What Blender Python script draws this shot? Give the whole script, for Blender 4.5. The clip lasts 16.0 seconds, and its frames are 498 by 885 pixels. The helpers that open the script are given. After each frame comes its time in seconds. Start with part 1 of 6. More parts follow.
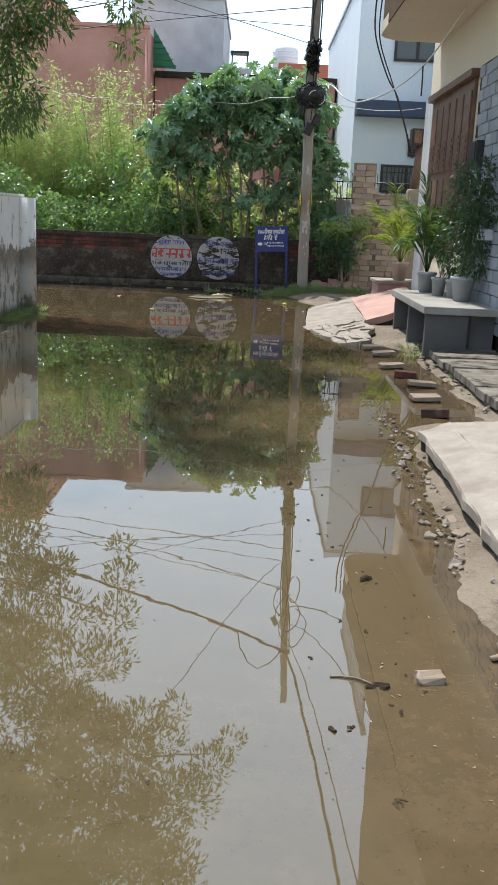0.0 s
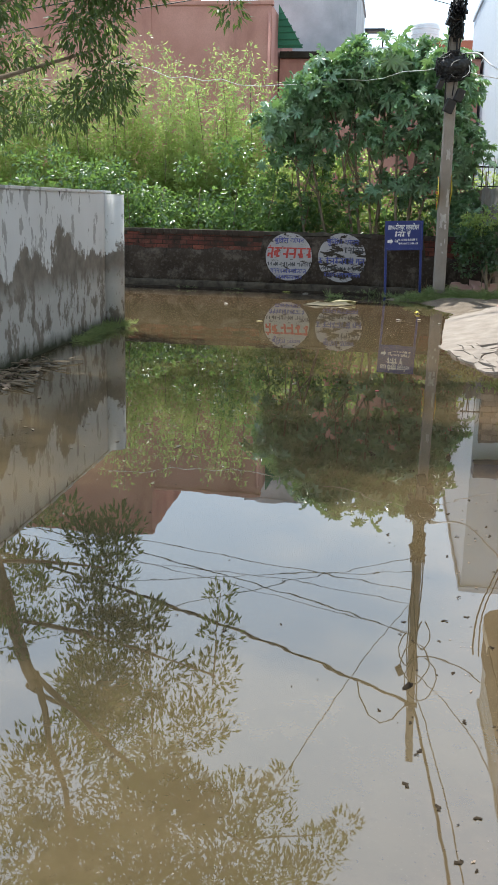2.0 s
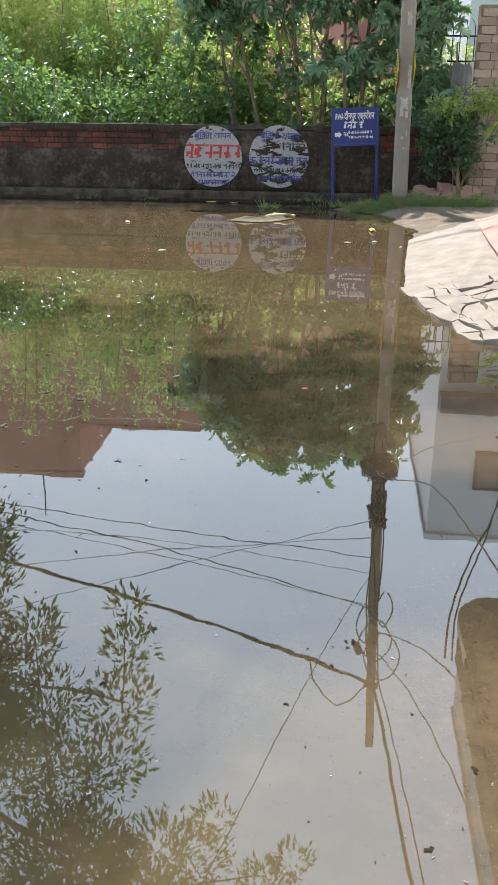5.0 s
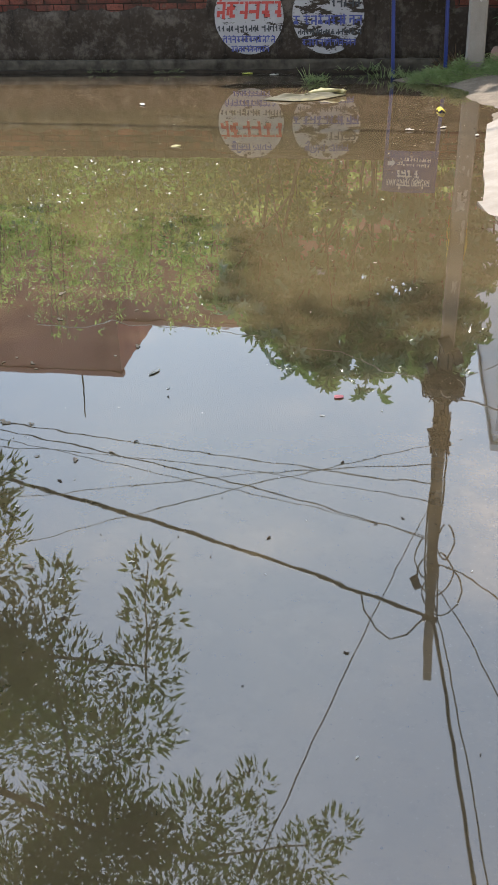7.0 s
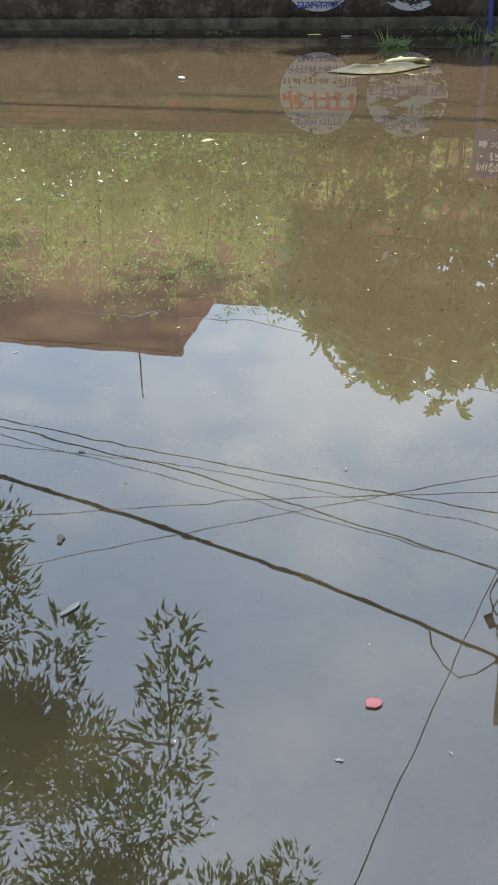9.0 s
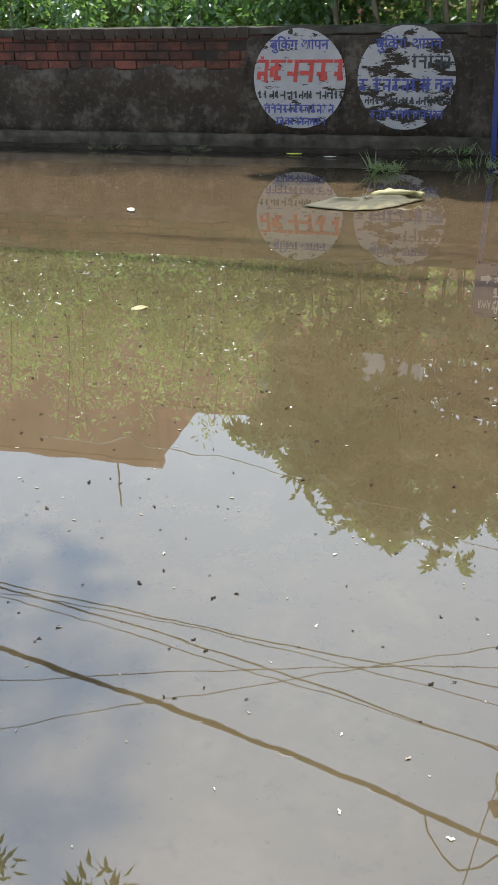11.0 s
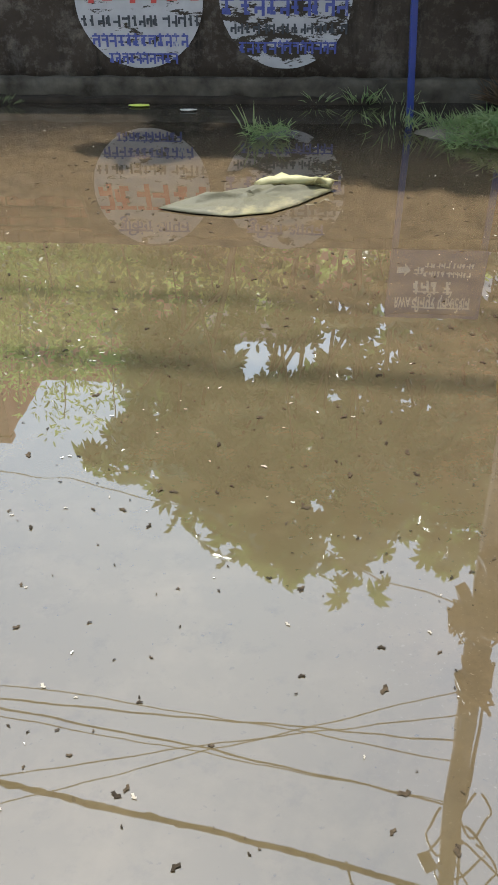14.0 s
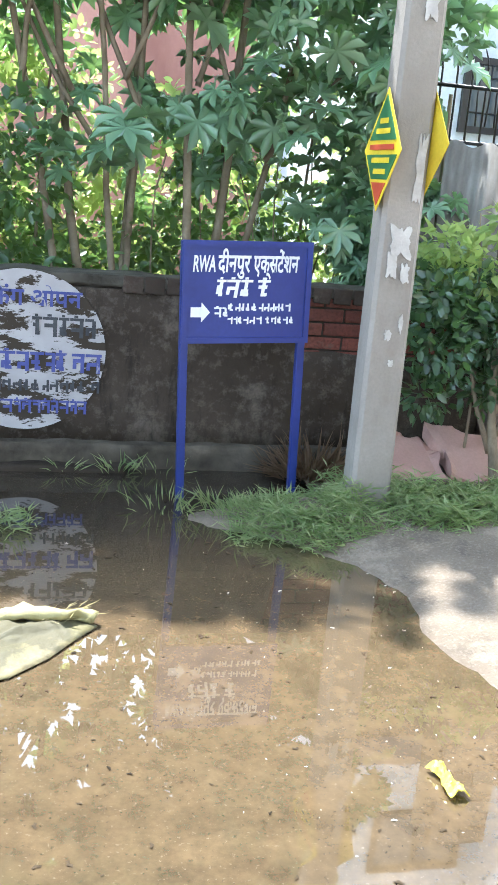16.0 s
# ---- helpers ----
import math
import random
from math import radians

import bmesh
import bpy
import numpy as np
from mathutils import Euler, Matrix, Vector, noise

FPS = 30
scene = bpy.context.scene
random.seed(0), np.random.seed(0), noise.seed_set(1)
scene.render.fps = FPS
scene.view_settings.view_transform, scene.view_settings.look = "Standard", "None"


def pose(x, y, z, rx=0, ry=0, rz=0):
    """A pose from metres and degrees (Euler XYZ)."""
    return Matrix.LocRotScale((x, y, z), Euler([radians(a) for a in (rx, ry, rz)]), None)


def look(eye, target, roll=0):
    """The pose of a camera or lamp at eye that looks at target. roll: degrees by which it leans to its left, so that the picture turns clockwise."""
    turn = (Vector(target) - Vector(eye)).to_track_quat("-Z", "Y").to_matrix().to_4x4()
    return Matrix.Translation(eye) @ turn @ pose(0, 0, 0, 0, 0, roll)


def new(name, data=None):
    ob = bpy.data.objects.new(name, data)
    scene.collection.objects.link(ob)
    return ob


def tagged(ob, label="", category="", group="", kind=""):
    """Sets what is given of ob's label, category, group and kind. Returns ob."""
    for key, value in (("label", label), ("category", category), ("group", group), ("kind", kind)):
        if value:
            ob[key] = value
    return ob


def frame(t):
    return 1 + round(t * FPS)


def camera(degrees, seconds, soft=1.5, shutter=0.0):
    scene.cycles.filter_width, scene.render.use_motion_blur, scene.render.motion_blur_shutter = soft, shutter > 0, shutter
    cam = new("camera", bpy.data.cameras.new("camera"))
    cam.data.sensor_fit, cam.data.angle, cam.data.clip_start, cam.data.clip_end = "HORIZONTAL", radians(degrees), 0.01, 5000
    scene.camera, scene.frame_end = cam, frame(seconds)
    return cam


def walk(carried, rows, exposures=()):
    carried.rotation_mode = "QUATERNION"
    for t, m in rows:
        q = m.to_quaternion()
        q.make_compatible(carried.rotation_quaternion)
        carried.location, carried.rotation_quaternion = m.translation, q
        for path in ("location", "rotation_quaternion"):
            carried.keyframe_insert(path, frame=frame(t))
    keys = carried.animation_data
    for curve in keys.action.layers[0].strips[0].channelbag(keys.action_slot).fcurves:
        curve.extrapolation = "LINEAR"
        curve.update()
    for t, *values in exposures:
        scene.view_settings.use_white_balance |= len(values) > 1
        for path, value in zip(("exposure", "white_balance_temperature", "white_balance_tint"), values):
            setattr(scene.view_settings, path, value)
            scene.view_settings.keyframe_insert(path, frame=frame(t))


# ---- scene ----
cam = camera(30.1, 16.0, soft=1.2)
PATH = [
    (0, (-4.736, 4.731, 1.559), (-4.727, 6.674, 1.085), 2.5),
    (0.5, (-4.709, 5.321, 1.625), (-4.761, 7.26, 1.14), 2.9),
    (1, (-4.674, 5.91, 1.635), (-4.803, 7.842, 1.134), 2.3),
    (1.5, (-4.642, 6.575, 1.621), (-4.839, 8.505, 1.135), 1.8),
    (2, (-4.61, 7.121, 1.626), (-4.884, 9.038, 1.125), 1.4),
    (2.5, (-4.585, 7.773, 1.605), (-4.845, 9.694, 1.113), 1.2),
    (3, (-4.576, 8.331, 1.599), (-4.822, 10.249, 1.089), 0.9),
    (3.5, (-4.579, 8.867, 1.603), (-4.781, 10.79, 1.091), 0.8),
    (4, (-4.476, 9.389, 1.598), (-4.661, 11.309, 1.07), 0.8),
    (6.5, (-4.447, 11.792, 1.603), (-4.663, 13.53, 0.638), -0.6),
    (7, (-4.443, 12.24, 1.582), (-4.739, 13.967, 0.618), -1.5),
    (7.5, (-4.499, 12.718, 1.545), (-4.816, 14.404, 0.518), -1.7),
    (8, (-4.515, 13.173, 1.556), (-4.857, 14.83, 0.49), -2.5),
    (8.5, (-4.467, 13.666, 1.548), (-4.894, 15.304, 0.482), -2.5),
    (9, (-4.508, 14.055, 1.541), (-4.955, 15.698, 0.491), -2.5),
    (9.5, (-4.555, 14.496, 1.578), (-4.997, 16.175, 0.585), -2.9),
    (12, (-4.693, 16.567, 1.615), (-5.144, 18.296, 0.716), -0.3),
    (12.5, (-4.836, 16.95, 1.656), (-5.184, 18.704, 0.76), 1.0),
    (13, (-4.912, 17.314, 1.563), (-5.199, 19.056, 0.624), 0.9),
    (13.5, (-4.967, 17.76, 1.575), (-5.244, 19.437, 0.52), -0.6),
    (14, (-5.093, 18.147, 1.559), (-5.259, 19.813, 0.466), -0.9),
    (14.5, (-5.231, 18.527, 1.569), (-5.257, 20.255, 0.563), 0.4),
    (15, (-5.226, 18.95, 1.582), (-5.211, 20.749, 0.707), -0.0),
    (15.5, (-5.242, 19.269, 1.638), (-5.017, 21.123, 0.922), 2.5),
    (16, (-5.251, 19.744, 1.673), (-4.858, 21.629, 1.129), 4.8),
]
EXPOSURES = [(0.0, 0.28, 6400, 8), (3.0, 0.55, 6400, 8), (4.0, 0.66, 6450, 9), (7.0, 0.74, 6450, 11), (8.0, 0.66, 6150, 8), (9.0, 0.64, 6150, 8), (12.0, 0.74, 6200, 8), (13.0, 0.84, 6150, 7), (14.0, 0.86, 6150, 7), (15.0, 1.16, 6150, 7), (15.5, 1.54, 6000, 7), (16.0, 1.98, 5850, 8)]
walk(cam, [(t, look(eye, target, roll)) for t, eye, target, roll in PATH], EXPOSURES)

# ---- light ----
SUN_AZ, SUN_EL = -28.0, 64.6
world = bpy.data.worlds.new("sky")
scene.world = world
world.use_nodes = True
wn, wl = world.node_tree.nodes, world.node_tree.links
bg = wn["Background"]
sky = wn.new("ShaderNodeTexSky")
sky.sky_type = "NISHITA"
sky.sun_disc = False
sky.sun_elevation, sky.sun_rotation = radians(SUN_EL), radians(SUN_AZ)
sky.air_density, sky.dust_density = 1.0, 0.5
coord = wn.new("ShaderNodeTexCoord")
cloud = wn.new("ShaderNodeTexNoise")
cloud.inputs["Scale"].default_value, cloud.inputs["Detail"].default_value = 1.05, 2.0
ramp = wn.new("ShaderNodeValToRGB")
ramp.color_ramp.elements[0].position, ramp.color_ramp.elements[1].position = 0.10, 1.0
mixc = wn.new("ShaderNodeMix")
mixc.data_type = "RGBA"
mixc.inputs["B"].default_value = (8.0, 9.0, 9.8, 1)
wl.new(coord.outputs["Generated"], cloud.inputs["Vector"])
wl.new(cloud.outputs["Fac"], ramp.inputs["Fac"])
height = wn.new("ShaderNodeSeparateXYZ")
wl.new(coord.outputs["Generated"], height.inputs["Vector"])
haze = wn.new("ShaderNodeMapRange")
haze.inputs["From Min"].default_value, haze.inputs["From Max"].default_value = 0.35, 0.85
haze.inputs["To Min"].default_value, haze.inputs["To Max"].default_value = 1.0, 0.72
wl.new(height.outputs["Z"], haze.inputs["Value"])
veil = wn.new("ShaderNodeMath")
veil.operation = "MULTIPLY"
wl.new(ramp.outputs["Color"], veil.inputs[0])
wl.new(haze.outputs["Result"], veil.inputs[1])
wl.new(veil.outputs["Value"], mixc.inputs["Factor"])
wl.new(sky.outputs["Color"], mixc.inputs["A"])
wl.new(mixc.outputs["Result"], bg.inputs["Color"])
bg.inputs["Strength"].default_value = 0.178

sun = new("sun", bpy.data.lights.new("sun", "SUN"))
sun.data.energy, sun.data.angle, sun.data.color = 4.7, radians(1.1), (1.0, 0.965, 0.91)
_az, _el = radians(SUN_AZ), radians(SUN_EL)
sun.matrix_world = look((math.sin(_az) * math.cos(_el) * 30, math.cos(_az) * math.cos(_el) * 30 + 20, math.sin(_el) * 30), (0, 20, 0))


# ---- materials ----
class Nodes:
    """A small builder of node materials in world coordinates."""

    def __init__(self, name):
        self.m = bpy.data.materials.new(name)
        self.m.use_nodes = True
        self.t = self.m.node_tree
        self.b = self.t.nodes["Principled BSDF"]
        self.pos = self.add("ShaderNodeNewGeometry").outputs["Position"]

    def add(self, kind, **inputs):
        n = self.t.nodes.new(kind)
        for k, v in inputs.items():
            self.put(n.inputs[k.replace("_", " ")], v)
        return n

    def put(self, socket, v):
        if isinstance(v, bpy.types.NodeSocket):
            self.t.links.new(v, socket)
        else:
            socket.default_value = (*v, 1) if isinstance(v, tuple) and len(v) == 3 and socket.type == "RGBA" else v

    def noise(self, scale, detail=4.0, rough=0.55, vector=None):
        n = self.add("ShaderNodeTexNoise", Scale=scale, Detail=detail, Roughness=rough)
        self.put(n.inputs["Vector"], vector or self.pos)
        return n.outputs["Fac"]

    def stretch(self, sx, sy, sz):
        n = self.add("ShaderNodeVectorMath")
        n.operation = "MULTIPLY"
        self.put(n.inputs[0], self.pos)
        n.inputs[1].default_value = (sx, sy, sz)
        return n.outputs[0]

    def step(self, fac, a, b):
        n = self.add("ShaderNodeMapRange", Value=fac)
        n.inputs["From Min"].default_value, n.inputs["From Max"].default_value = a, b
        return n.outputs["Result"]

    def math(self, op, a, b=0.0):
        n = self.add("ShaderNodeMath")
        n.operation = op
        self.put(n.inputs[0], a)
        self.put(n.inputs[1], b)
        return n.outputs[0]

    def mix(self, fac, a, b):
        n = self.add("ShaderNodeMix")
        n.data_type = "RGBA"
        self.put(n.inputs["Factor"], fac)
        self.put(n.inputs["A"], a)
        self.put(n.inputs["B"], b)
        return n.outputs["Result"]

    def axis(self, i):
        return self.add("ShaderNodeSeparateXYZ", Vector=self.pos).outputs[i]

    def bump(self, height, strength=0.3, distance=0.01):
        n = self.add("ShaderNodeBump", Height=height, Strength=strength, Distance=distance)
        self.put(self.b.inputs["Normal"], n.outputs["Normal"])

    def end(self, color, rough=0.8, metal=0.0, ior=None):
        self.put(self.b.inputs["Base Color"], color)
        self.put(self.b.inputs["Roughness"], rough)
        self.put(self.b.inputs["Metallic"], metal)
        if ior:
            self.b.inputs["IOR"].default_value = ior
        elif not isinstance(rough, bpy.types.NodeSocket) and rough >= 0.9:
            self.b.inputs["Specular IOR Level"].default_value = 0.15
        return self.m


def surface(name, a, b, scale=4.0, rough=0.8, bump=0.3, fine=60.0, metal=0.0, stain=None, stain_at=(0.55, 0.75)):
    """A surface between two colours in large patches, with fine grain, and stains."""
    n = Nodes(name)
    big, small = n.noise(scale, 5), n.noise(fine, 4)
    c = n.mix(n.step(big, 0.3, 0.7), a, b)
    c = n.mix(n.math("MULTIPLY", n.step(small, 0.35, 0.75), 0.35), c, tuple(v * 0.6 for v in b))
    if stain:
        c = n.mix(n.step(n.noise(scale * 0.6, 6, 0.65, n.stretch(1, 1, 0.35)), *stain_at), c, stain)
    n.bump(n.math("ADD", big, n.math("MULTIPLY", small, 0.5)), bump)
    return n.end(c, rough, metal)


def varied(name, a, b, rough=0.6, grain=90.0, bump=0.25, shift=0.5):
    """A material that differs from piece to piece."""
    n = Nodes(name)
    r = n.add("ShaderNodeObjectInfo").outputs["Random"]
    c = n.mix(r, a, b)
    c = n.mix(n.math("MULTIPLY", n.step(n.noise(grain), 0.4, 0.7), shift), c, tuple(v * 0.5 for v in a))
    n.bump(n.noise(grain), bump)
    return n.end(c, rough)


def leaf_material(name, a, b, glow, rough=0.45, gloss=0.5, thin=0.45):
    n = Nodes(name)
    r = n.add("ShaderNodeNewGeometry").outputs["Random Per Island"]
    c = n.mix(r, a, b)
    c = n.mix(n.math("MULTIPLY", n.noise(1.1, 3), 0.5), c, a)
    n.put(n.b.inputs["Base Color"], c)
    n.put(n.b.inputs["Roughness"], rough)
    n.b.inputs["Specular IOR Level"].default_value = gloss
    tr = n.add("ShaderNodeBsdfTranslucent", Color=n.mix(r, glow, tuple(v * 0.7 for v in glow)))
    mx = n.add("ShaderNodeMixShader", Fac=thin)
    n.t.links.new(n.b.outputs[0], mx.inputs[1])
    n.t.links.new(tr.outputs[0], mx.inputs[2])
    n.t.links.new(mx.outputs[0], n.t.nodes["Material Output"].inputs["Surface"])
    return n.m


def water_material():
    """Turbid shallow water: brown silt that shows through it, patchy and gritty, under a glossy surface."""
    n = Nodes("muddy_water")
    big, mid = n.noise(0.55, 4), n.noise(4.5, 7, 0.68)
    c = n.mix(n.step(big, 0.35, 0.65), (0.104, 0.076, 0.038), (0.078, 0.059, 0.030))
    c = n.mix(n.math("MULTIPLY", n.step(mid, 0.48, 0.72), 0.5), c, (0.134, 0.099, 0.053))
    c = n.mix(n.math("MULTIPLY", n.step(n.noise(11, 6, 0.7), 0.55, 0.70), 0.45), c, (0.056, 0.041, 0.022))
    x, y = n.axis(0), n.axis(1)
    wander = n.math("MULTIPLY", n.math("SUBTRACT", n.noise(0.9, 6, 0.6), 0.5), 1.3)
    bank = n.math("ADD", n.math("ADD", x, n.math("MULTIPLY", n.step(y, 17.5, 22.0), 0.9)), wander)
    ledge = n.math("ADD", n.math("ADD", y, n.math("MULTIPLY", n.step(x, -6.0, -4.6), 0.9)), n.math("MULTIPLY", wander, 0.35))
    shallow = n.math("MAXIMUM", n.step(bank, -4.55, -3.85), n.step(ledge, 22.0, 22.15))
    bed = n.mix(n.step(n.noise(9, 8, 0.72), 0.36, 0.66), (0.128, 0.086, 0.046), (0.062, 0.043, 0.025))
    bed = n.mix(n.step(n.noise(75, 3, 0.6), 0.62, 0.74), bed, (0.19, 0.145, 0.10))
    bed = n.mix(n.math("MULTIPLY", n.step(n.noise(38, 4, 0.6), 0.62, 0.70), 0.7), bed, (0.05, 0.036, 0.022))
    c = n.mix(n.math("MULTIPLY", shallow, 0.85), c, bed)
    grit = n.step(n.noise(48, 3), 0.66, 0.72)
    c = n.mix(n.math("MULTIPLY", grit, 0.45), c, (0.045, 0.034, 0.020))
    # Shade along the wall foot, put into the water colour with a ragged edge.
    wall_shade = n.step(n.math("ADD", y, n.math("MULTIPLY", n.math("SUBTRACT", n.noise(1.3, 6, 0.65), 0.5), 1.6)), 23.45, 24.15)
    c = n.mix(n.math("MULTIPLY", wall_shade, 0.85), c, (0.022, 0.019, 0.015))
    ripple = n.math("ADD", n.noise(3.0, 2), n.math("MULTIPLY", n.noise(14.0, 2), 0.05))
    n.bump(ripple, 0.013, 0.03)
    return n.end(c, 0.012, 0, WATER_IOR)


WATER_IOR = 2.1
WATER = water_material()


def apron_material(name, a, b, sand, soil):
    """Worn grey cement with patches of pale sand, dark wet soil and fine gravel."""
    n = Nodes(name)
    c = n.mix(n.step(n.noise(2.4, 6, 0.65), 0.35, 0.65), a, b)
    c = n.mix(n.step(n.noise(1.7, 7, 0.7), 0.53, 0.57), c, sand)
    c = n.mix(n.step(n.noise(3.3, 7, 0.7), 0.57, 0.63), c, soil)
    grit = n.noise(65, 5, 0.7)
    c = n.mix(n.math("MULTIPLY", n.step(grit, 0.52, 0.60), 0.35), c, (0.31, 0.26, 0.20))
    c = n.mix(n.math("MULTIPLY", n.step(n.noise(90, 3), 0.58, 0.66), 0.35), c, (0.07, 0.055, 0.042))
    n.bump(n.math("ADD", grit, n.noise(9, 6, 0.65)), 0.9, 0.012)
    return n.end(c, 0.85)


APRON = apron_material("patchy_apron", (0.125, 0.10, 0.082), (0.215, 0.18, 0.152), (0.27, 0.22, 0.17), (0.075, 0.058, 0.043))
MUD = apron_material("wet_mud", (0.13, 0.098, 0.066), (0.20, 0.156, 0.112), (0.225, 0.178, 0.128), (0.115, 0.088, 0.062))
CONCRETE = surface("weathered_concrete", (0.25, 0.235, 0.21), (0.37, 0.345, 0.31), 2.5, 0.85, 0.4, 70.0, stain=(0.22, 0.20, 0.17))
PALE_CONCRETE = surface("pale_concrete", (0.235, 0.195, 0.160), (0.36, 0.31, 0.26), 5.0, 0.85, 0.6, 45.0, stain=(0.22, 0.175, 0.14), stain_at=(0.56, 0.72))
PINK_CONCRETE = surface("pink_concrete", (0.42, 0.24, 0.20), (0.49, 0.31, 0.26), 3.0, 0.85, 0.4, 60.0, stain=(0.36, 0.23, 0.19))
COVER_CONCRETE = surface("damp_brown_concrete", (0.13, 0.115, 0.095), (0.27, 0.24, 0.205), 6.0, 0.9, 0.6, 50.0, stain=(0.06, 0.05, 0.04), stain_at=(0.50, 0.60))
# Darker copy of the concrete, for faces that stand in shade.
SHADED_CONCRETE = surface("shaded_concrete", (0.085, 0.083, 0.08), (0.14, 0.137, 0.132), 3.0, 0.85, 0.4, 60.0, stain=(0.09, 0.09, 0.09))
POLE_CONCRETE = surface("pole_concrete", (0.27, 0.235, 0.20), (0.37, 0.33, 0.29), 2.2, 0.9, 0.5, 70.0, stain=(0.20, 0.17, 0.145), stain_at=(0.48, 0.66))
SOIL_AND_SHADE = surface("wet_soil_and_shade", (0.018, 0.013, 0.009), (0.05, 0.038, 0.027), 9.0, 0.9, 0.9, 50.0)
MORTAR = surface("sooty_mortar", (0.032, 0.026, 0.02), (0.06, 0.05, 0.04), 4.0, 0.95, 0.6, 60.0)
COPING = surface("mossy_coping", (0.03, 0.026, 0.02), (0.115, 0.103, 0.083), 5.0, 0.95, 0.8, 40.0, stain=(0.06, 0.06, 0.04))
PLINTH = surface("plinth_cement", (0.026, 0.021, 0.015), (0.115, 0.096, 0.072), 7.0, 0.9, 0.9, 50.0)
STONE_JOINT = surface("stone_joint", (0.20, 0.155, 0.125), (0.28, 0.225, 0.18), 4.0, 0.95, 0.5, 60.0)
STONE = varied("sandstone_tile", (0.29, 0.215, 0.17), (0.47, 0.38, 0.31), 0.85, 40.0, 0.5, 0.3)
GREY_TILE = varied("grey_stone_tile", (0.24, 0.26, 0.29), (0.36, 0.38, 0.41), 0.7, 40.0, 0.4, 0.3)
PINK_WALL = surface("pink_plaster", (0.48, 0.235, 0.185), (0.60, 0.32, 0.26), 0.9, 0.9, 0.2, 30.0, stain=(0.29, 0.135, 0.105), stain_at=(0.50, 0.72))
GREY_WALL = surface("grey_cement_render", (0.40, 0.40, 0.41), (0.56, 0.56, 0.57), 1.6, 0.9, 0.2, 30.0, stain=(0.27, 0.27, 0.27))
WHITE_WALL = surface("pale_blue_paint", (0.70, 0.77, 0.84), (0.76, 0.82, 0.88), 0.7, 0.7, 0.1, 30.0)
CREAM_WALL = surface("cream_paint", (0.66, 0.58, 0.44), (0.72, 0.64, 0.50), 0.7, 0.75, 0.1, 30.0)
NAVY = surface("navy_paint", (0.035, 0.055, 0.11), (0.05, 0.075, 0.14), 3.0, 0.6, 0.1)
ORANGE = surface("orange_paint", (0.42, 0.125, 0.07), (0.50, 0.165, 0.095), 1.5, 0.8, 0.1)
BLACK = surface("black_metal", (0.012, 0.012, 0.013), (0.03, 0.03, 0.032), 8.0, 0.45, 0.1, 80.0)
CABLE = surface("black_cable", (0.010, 0.010, 0.010), (0.022, 0.022, 0.022), 8.0, 0.5, 0.1, 80.0)
WHITE_CABLE = surface("white_cable", (0.62, 0.61, 0.58), (0.72, 0.71, 0.68), 8.0, 0.5, 0.1, 80.0)
WET_STONE = surface("wet_brown_stone", (0.17, 0.12, 0.08), (0.28, 0.21, 0.15), 8.0, 0.7, 0.5, 60.0, stain=(0.09, 0.065, 0.045))
WOOD = surface("brown_wood", (0.10, 0.05, 0.034), (0.21, 0.12, 0.085), 5.0, 0.5, 0.3, 70.0)
BARK = surface("grey_brown_bark", (0.20, 0.155, 0.105), (0.34, 0.275, 0.20), 9.0, 0.9, 0.8, 60.0, stain=(0.09, 0.07, 0.045))
SIGN_BLUE = surface("blue_enamel", (0.016, 0.030, 0.17), (0.024, 0.042, 0.21), 6.0, 0.4, 0.05, 50.0)
SIGN_WHITE = surface("white_lettering", (0.76, 0.76, 0.76), (0.84, 0.84, 0.84), 8.0, 0.6, 0.05)
INK_BLUE = surface("blue_lettering", (0.05, 0.06, 0.22), (0.09, 0.10, 0.28), 18.0, 0.8, 0.1, stain=(0.4, 0.38, 0.38), stain_at=(0.6, 0.66))
INK_RED = surface("red_lettering", (0.42, 0.045, 0.04), (0.50, 0.08, 0.06), 18.0, 0.8, 0.1, stain=(0.5, 0.35, 0.32), stain_at=(0.62, 0.68))
INK_BLACK = surface("black_lettering", (0.03, 0.03, 0.035), (0.07, 0.07, 0.075), 18.0, 0.8, 0.1)
# Brown stands in for shade on cream walls, darkening their reflection in the water.
SHADED_WALL = surface("shade_brown_wall", (0.095, 0.06, 0.036), (0.14, 0.092, 0.056), 0.8, 0.9, 0.2, 30.0)
TANK = surface("tank_plastic", (0.68, 0.68, 0.68), (0.76, 0.76, 0.76), 2.0, 0.5, 0.05)
GREEN_SHEET = surface("green_sheet", (0.015, 0.13, 0.06), (0.025, 0.18, 0.085), 3.0, 0.5, 0.1)
TERRACOTTA = surface("pale_terracotta", (0.42, 0.30, 0.24), (0.52, 0.40, 0.33), 6.0, 0.8, 0.3)
GREY_POT = surface("grey_cement_pot", (0.30, 0.31, 0.32), (0.38, 0.39, 0.40), 6.0, 0.85, 0.3)
GLASS = Nodes("window_glass").end((0.10, 0.13, 0.15), 0.05)
YELLOW = surface("yellow_plastic", (0.80, 0.66, 0.04), (0.86, 0.74, 0.10), 14.0, 0.3, 0.3, 60.0)
LITTER = surface("pale_litter", (0.48, 0.44, 0.37), (0.60, 0.57, 0.50), 14.0, 0.6, 0.3)
PALE_SCRAP = varied("pale_dead_leaf", (0.20, 0.15, 0.10), (0.42, 0.36, 0.27), 0.7, 90.0, 0.3)
DEBRIS = varied("dark_leaf_litter", (0.022, 0.016, 0.010), (0.075, 0.052, 0.03), 0.92, 90.0, 0.3)
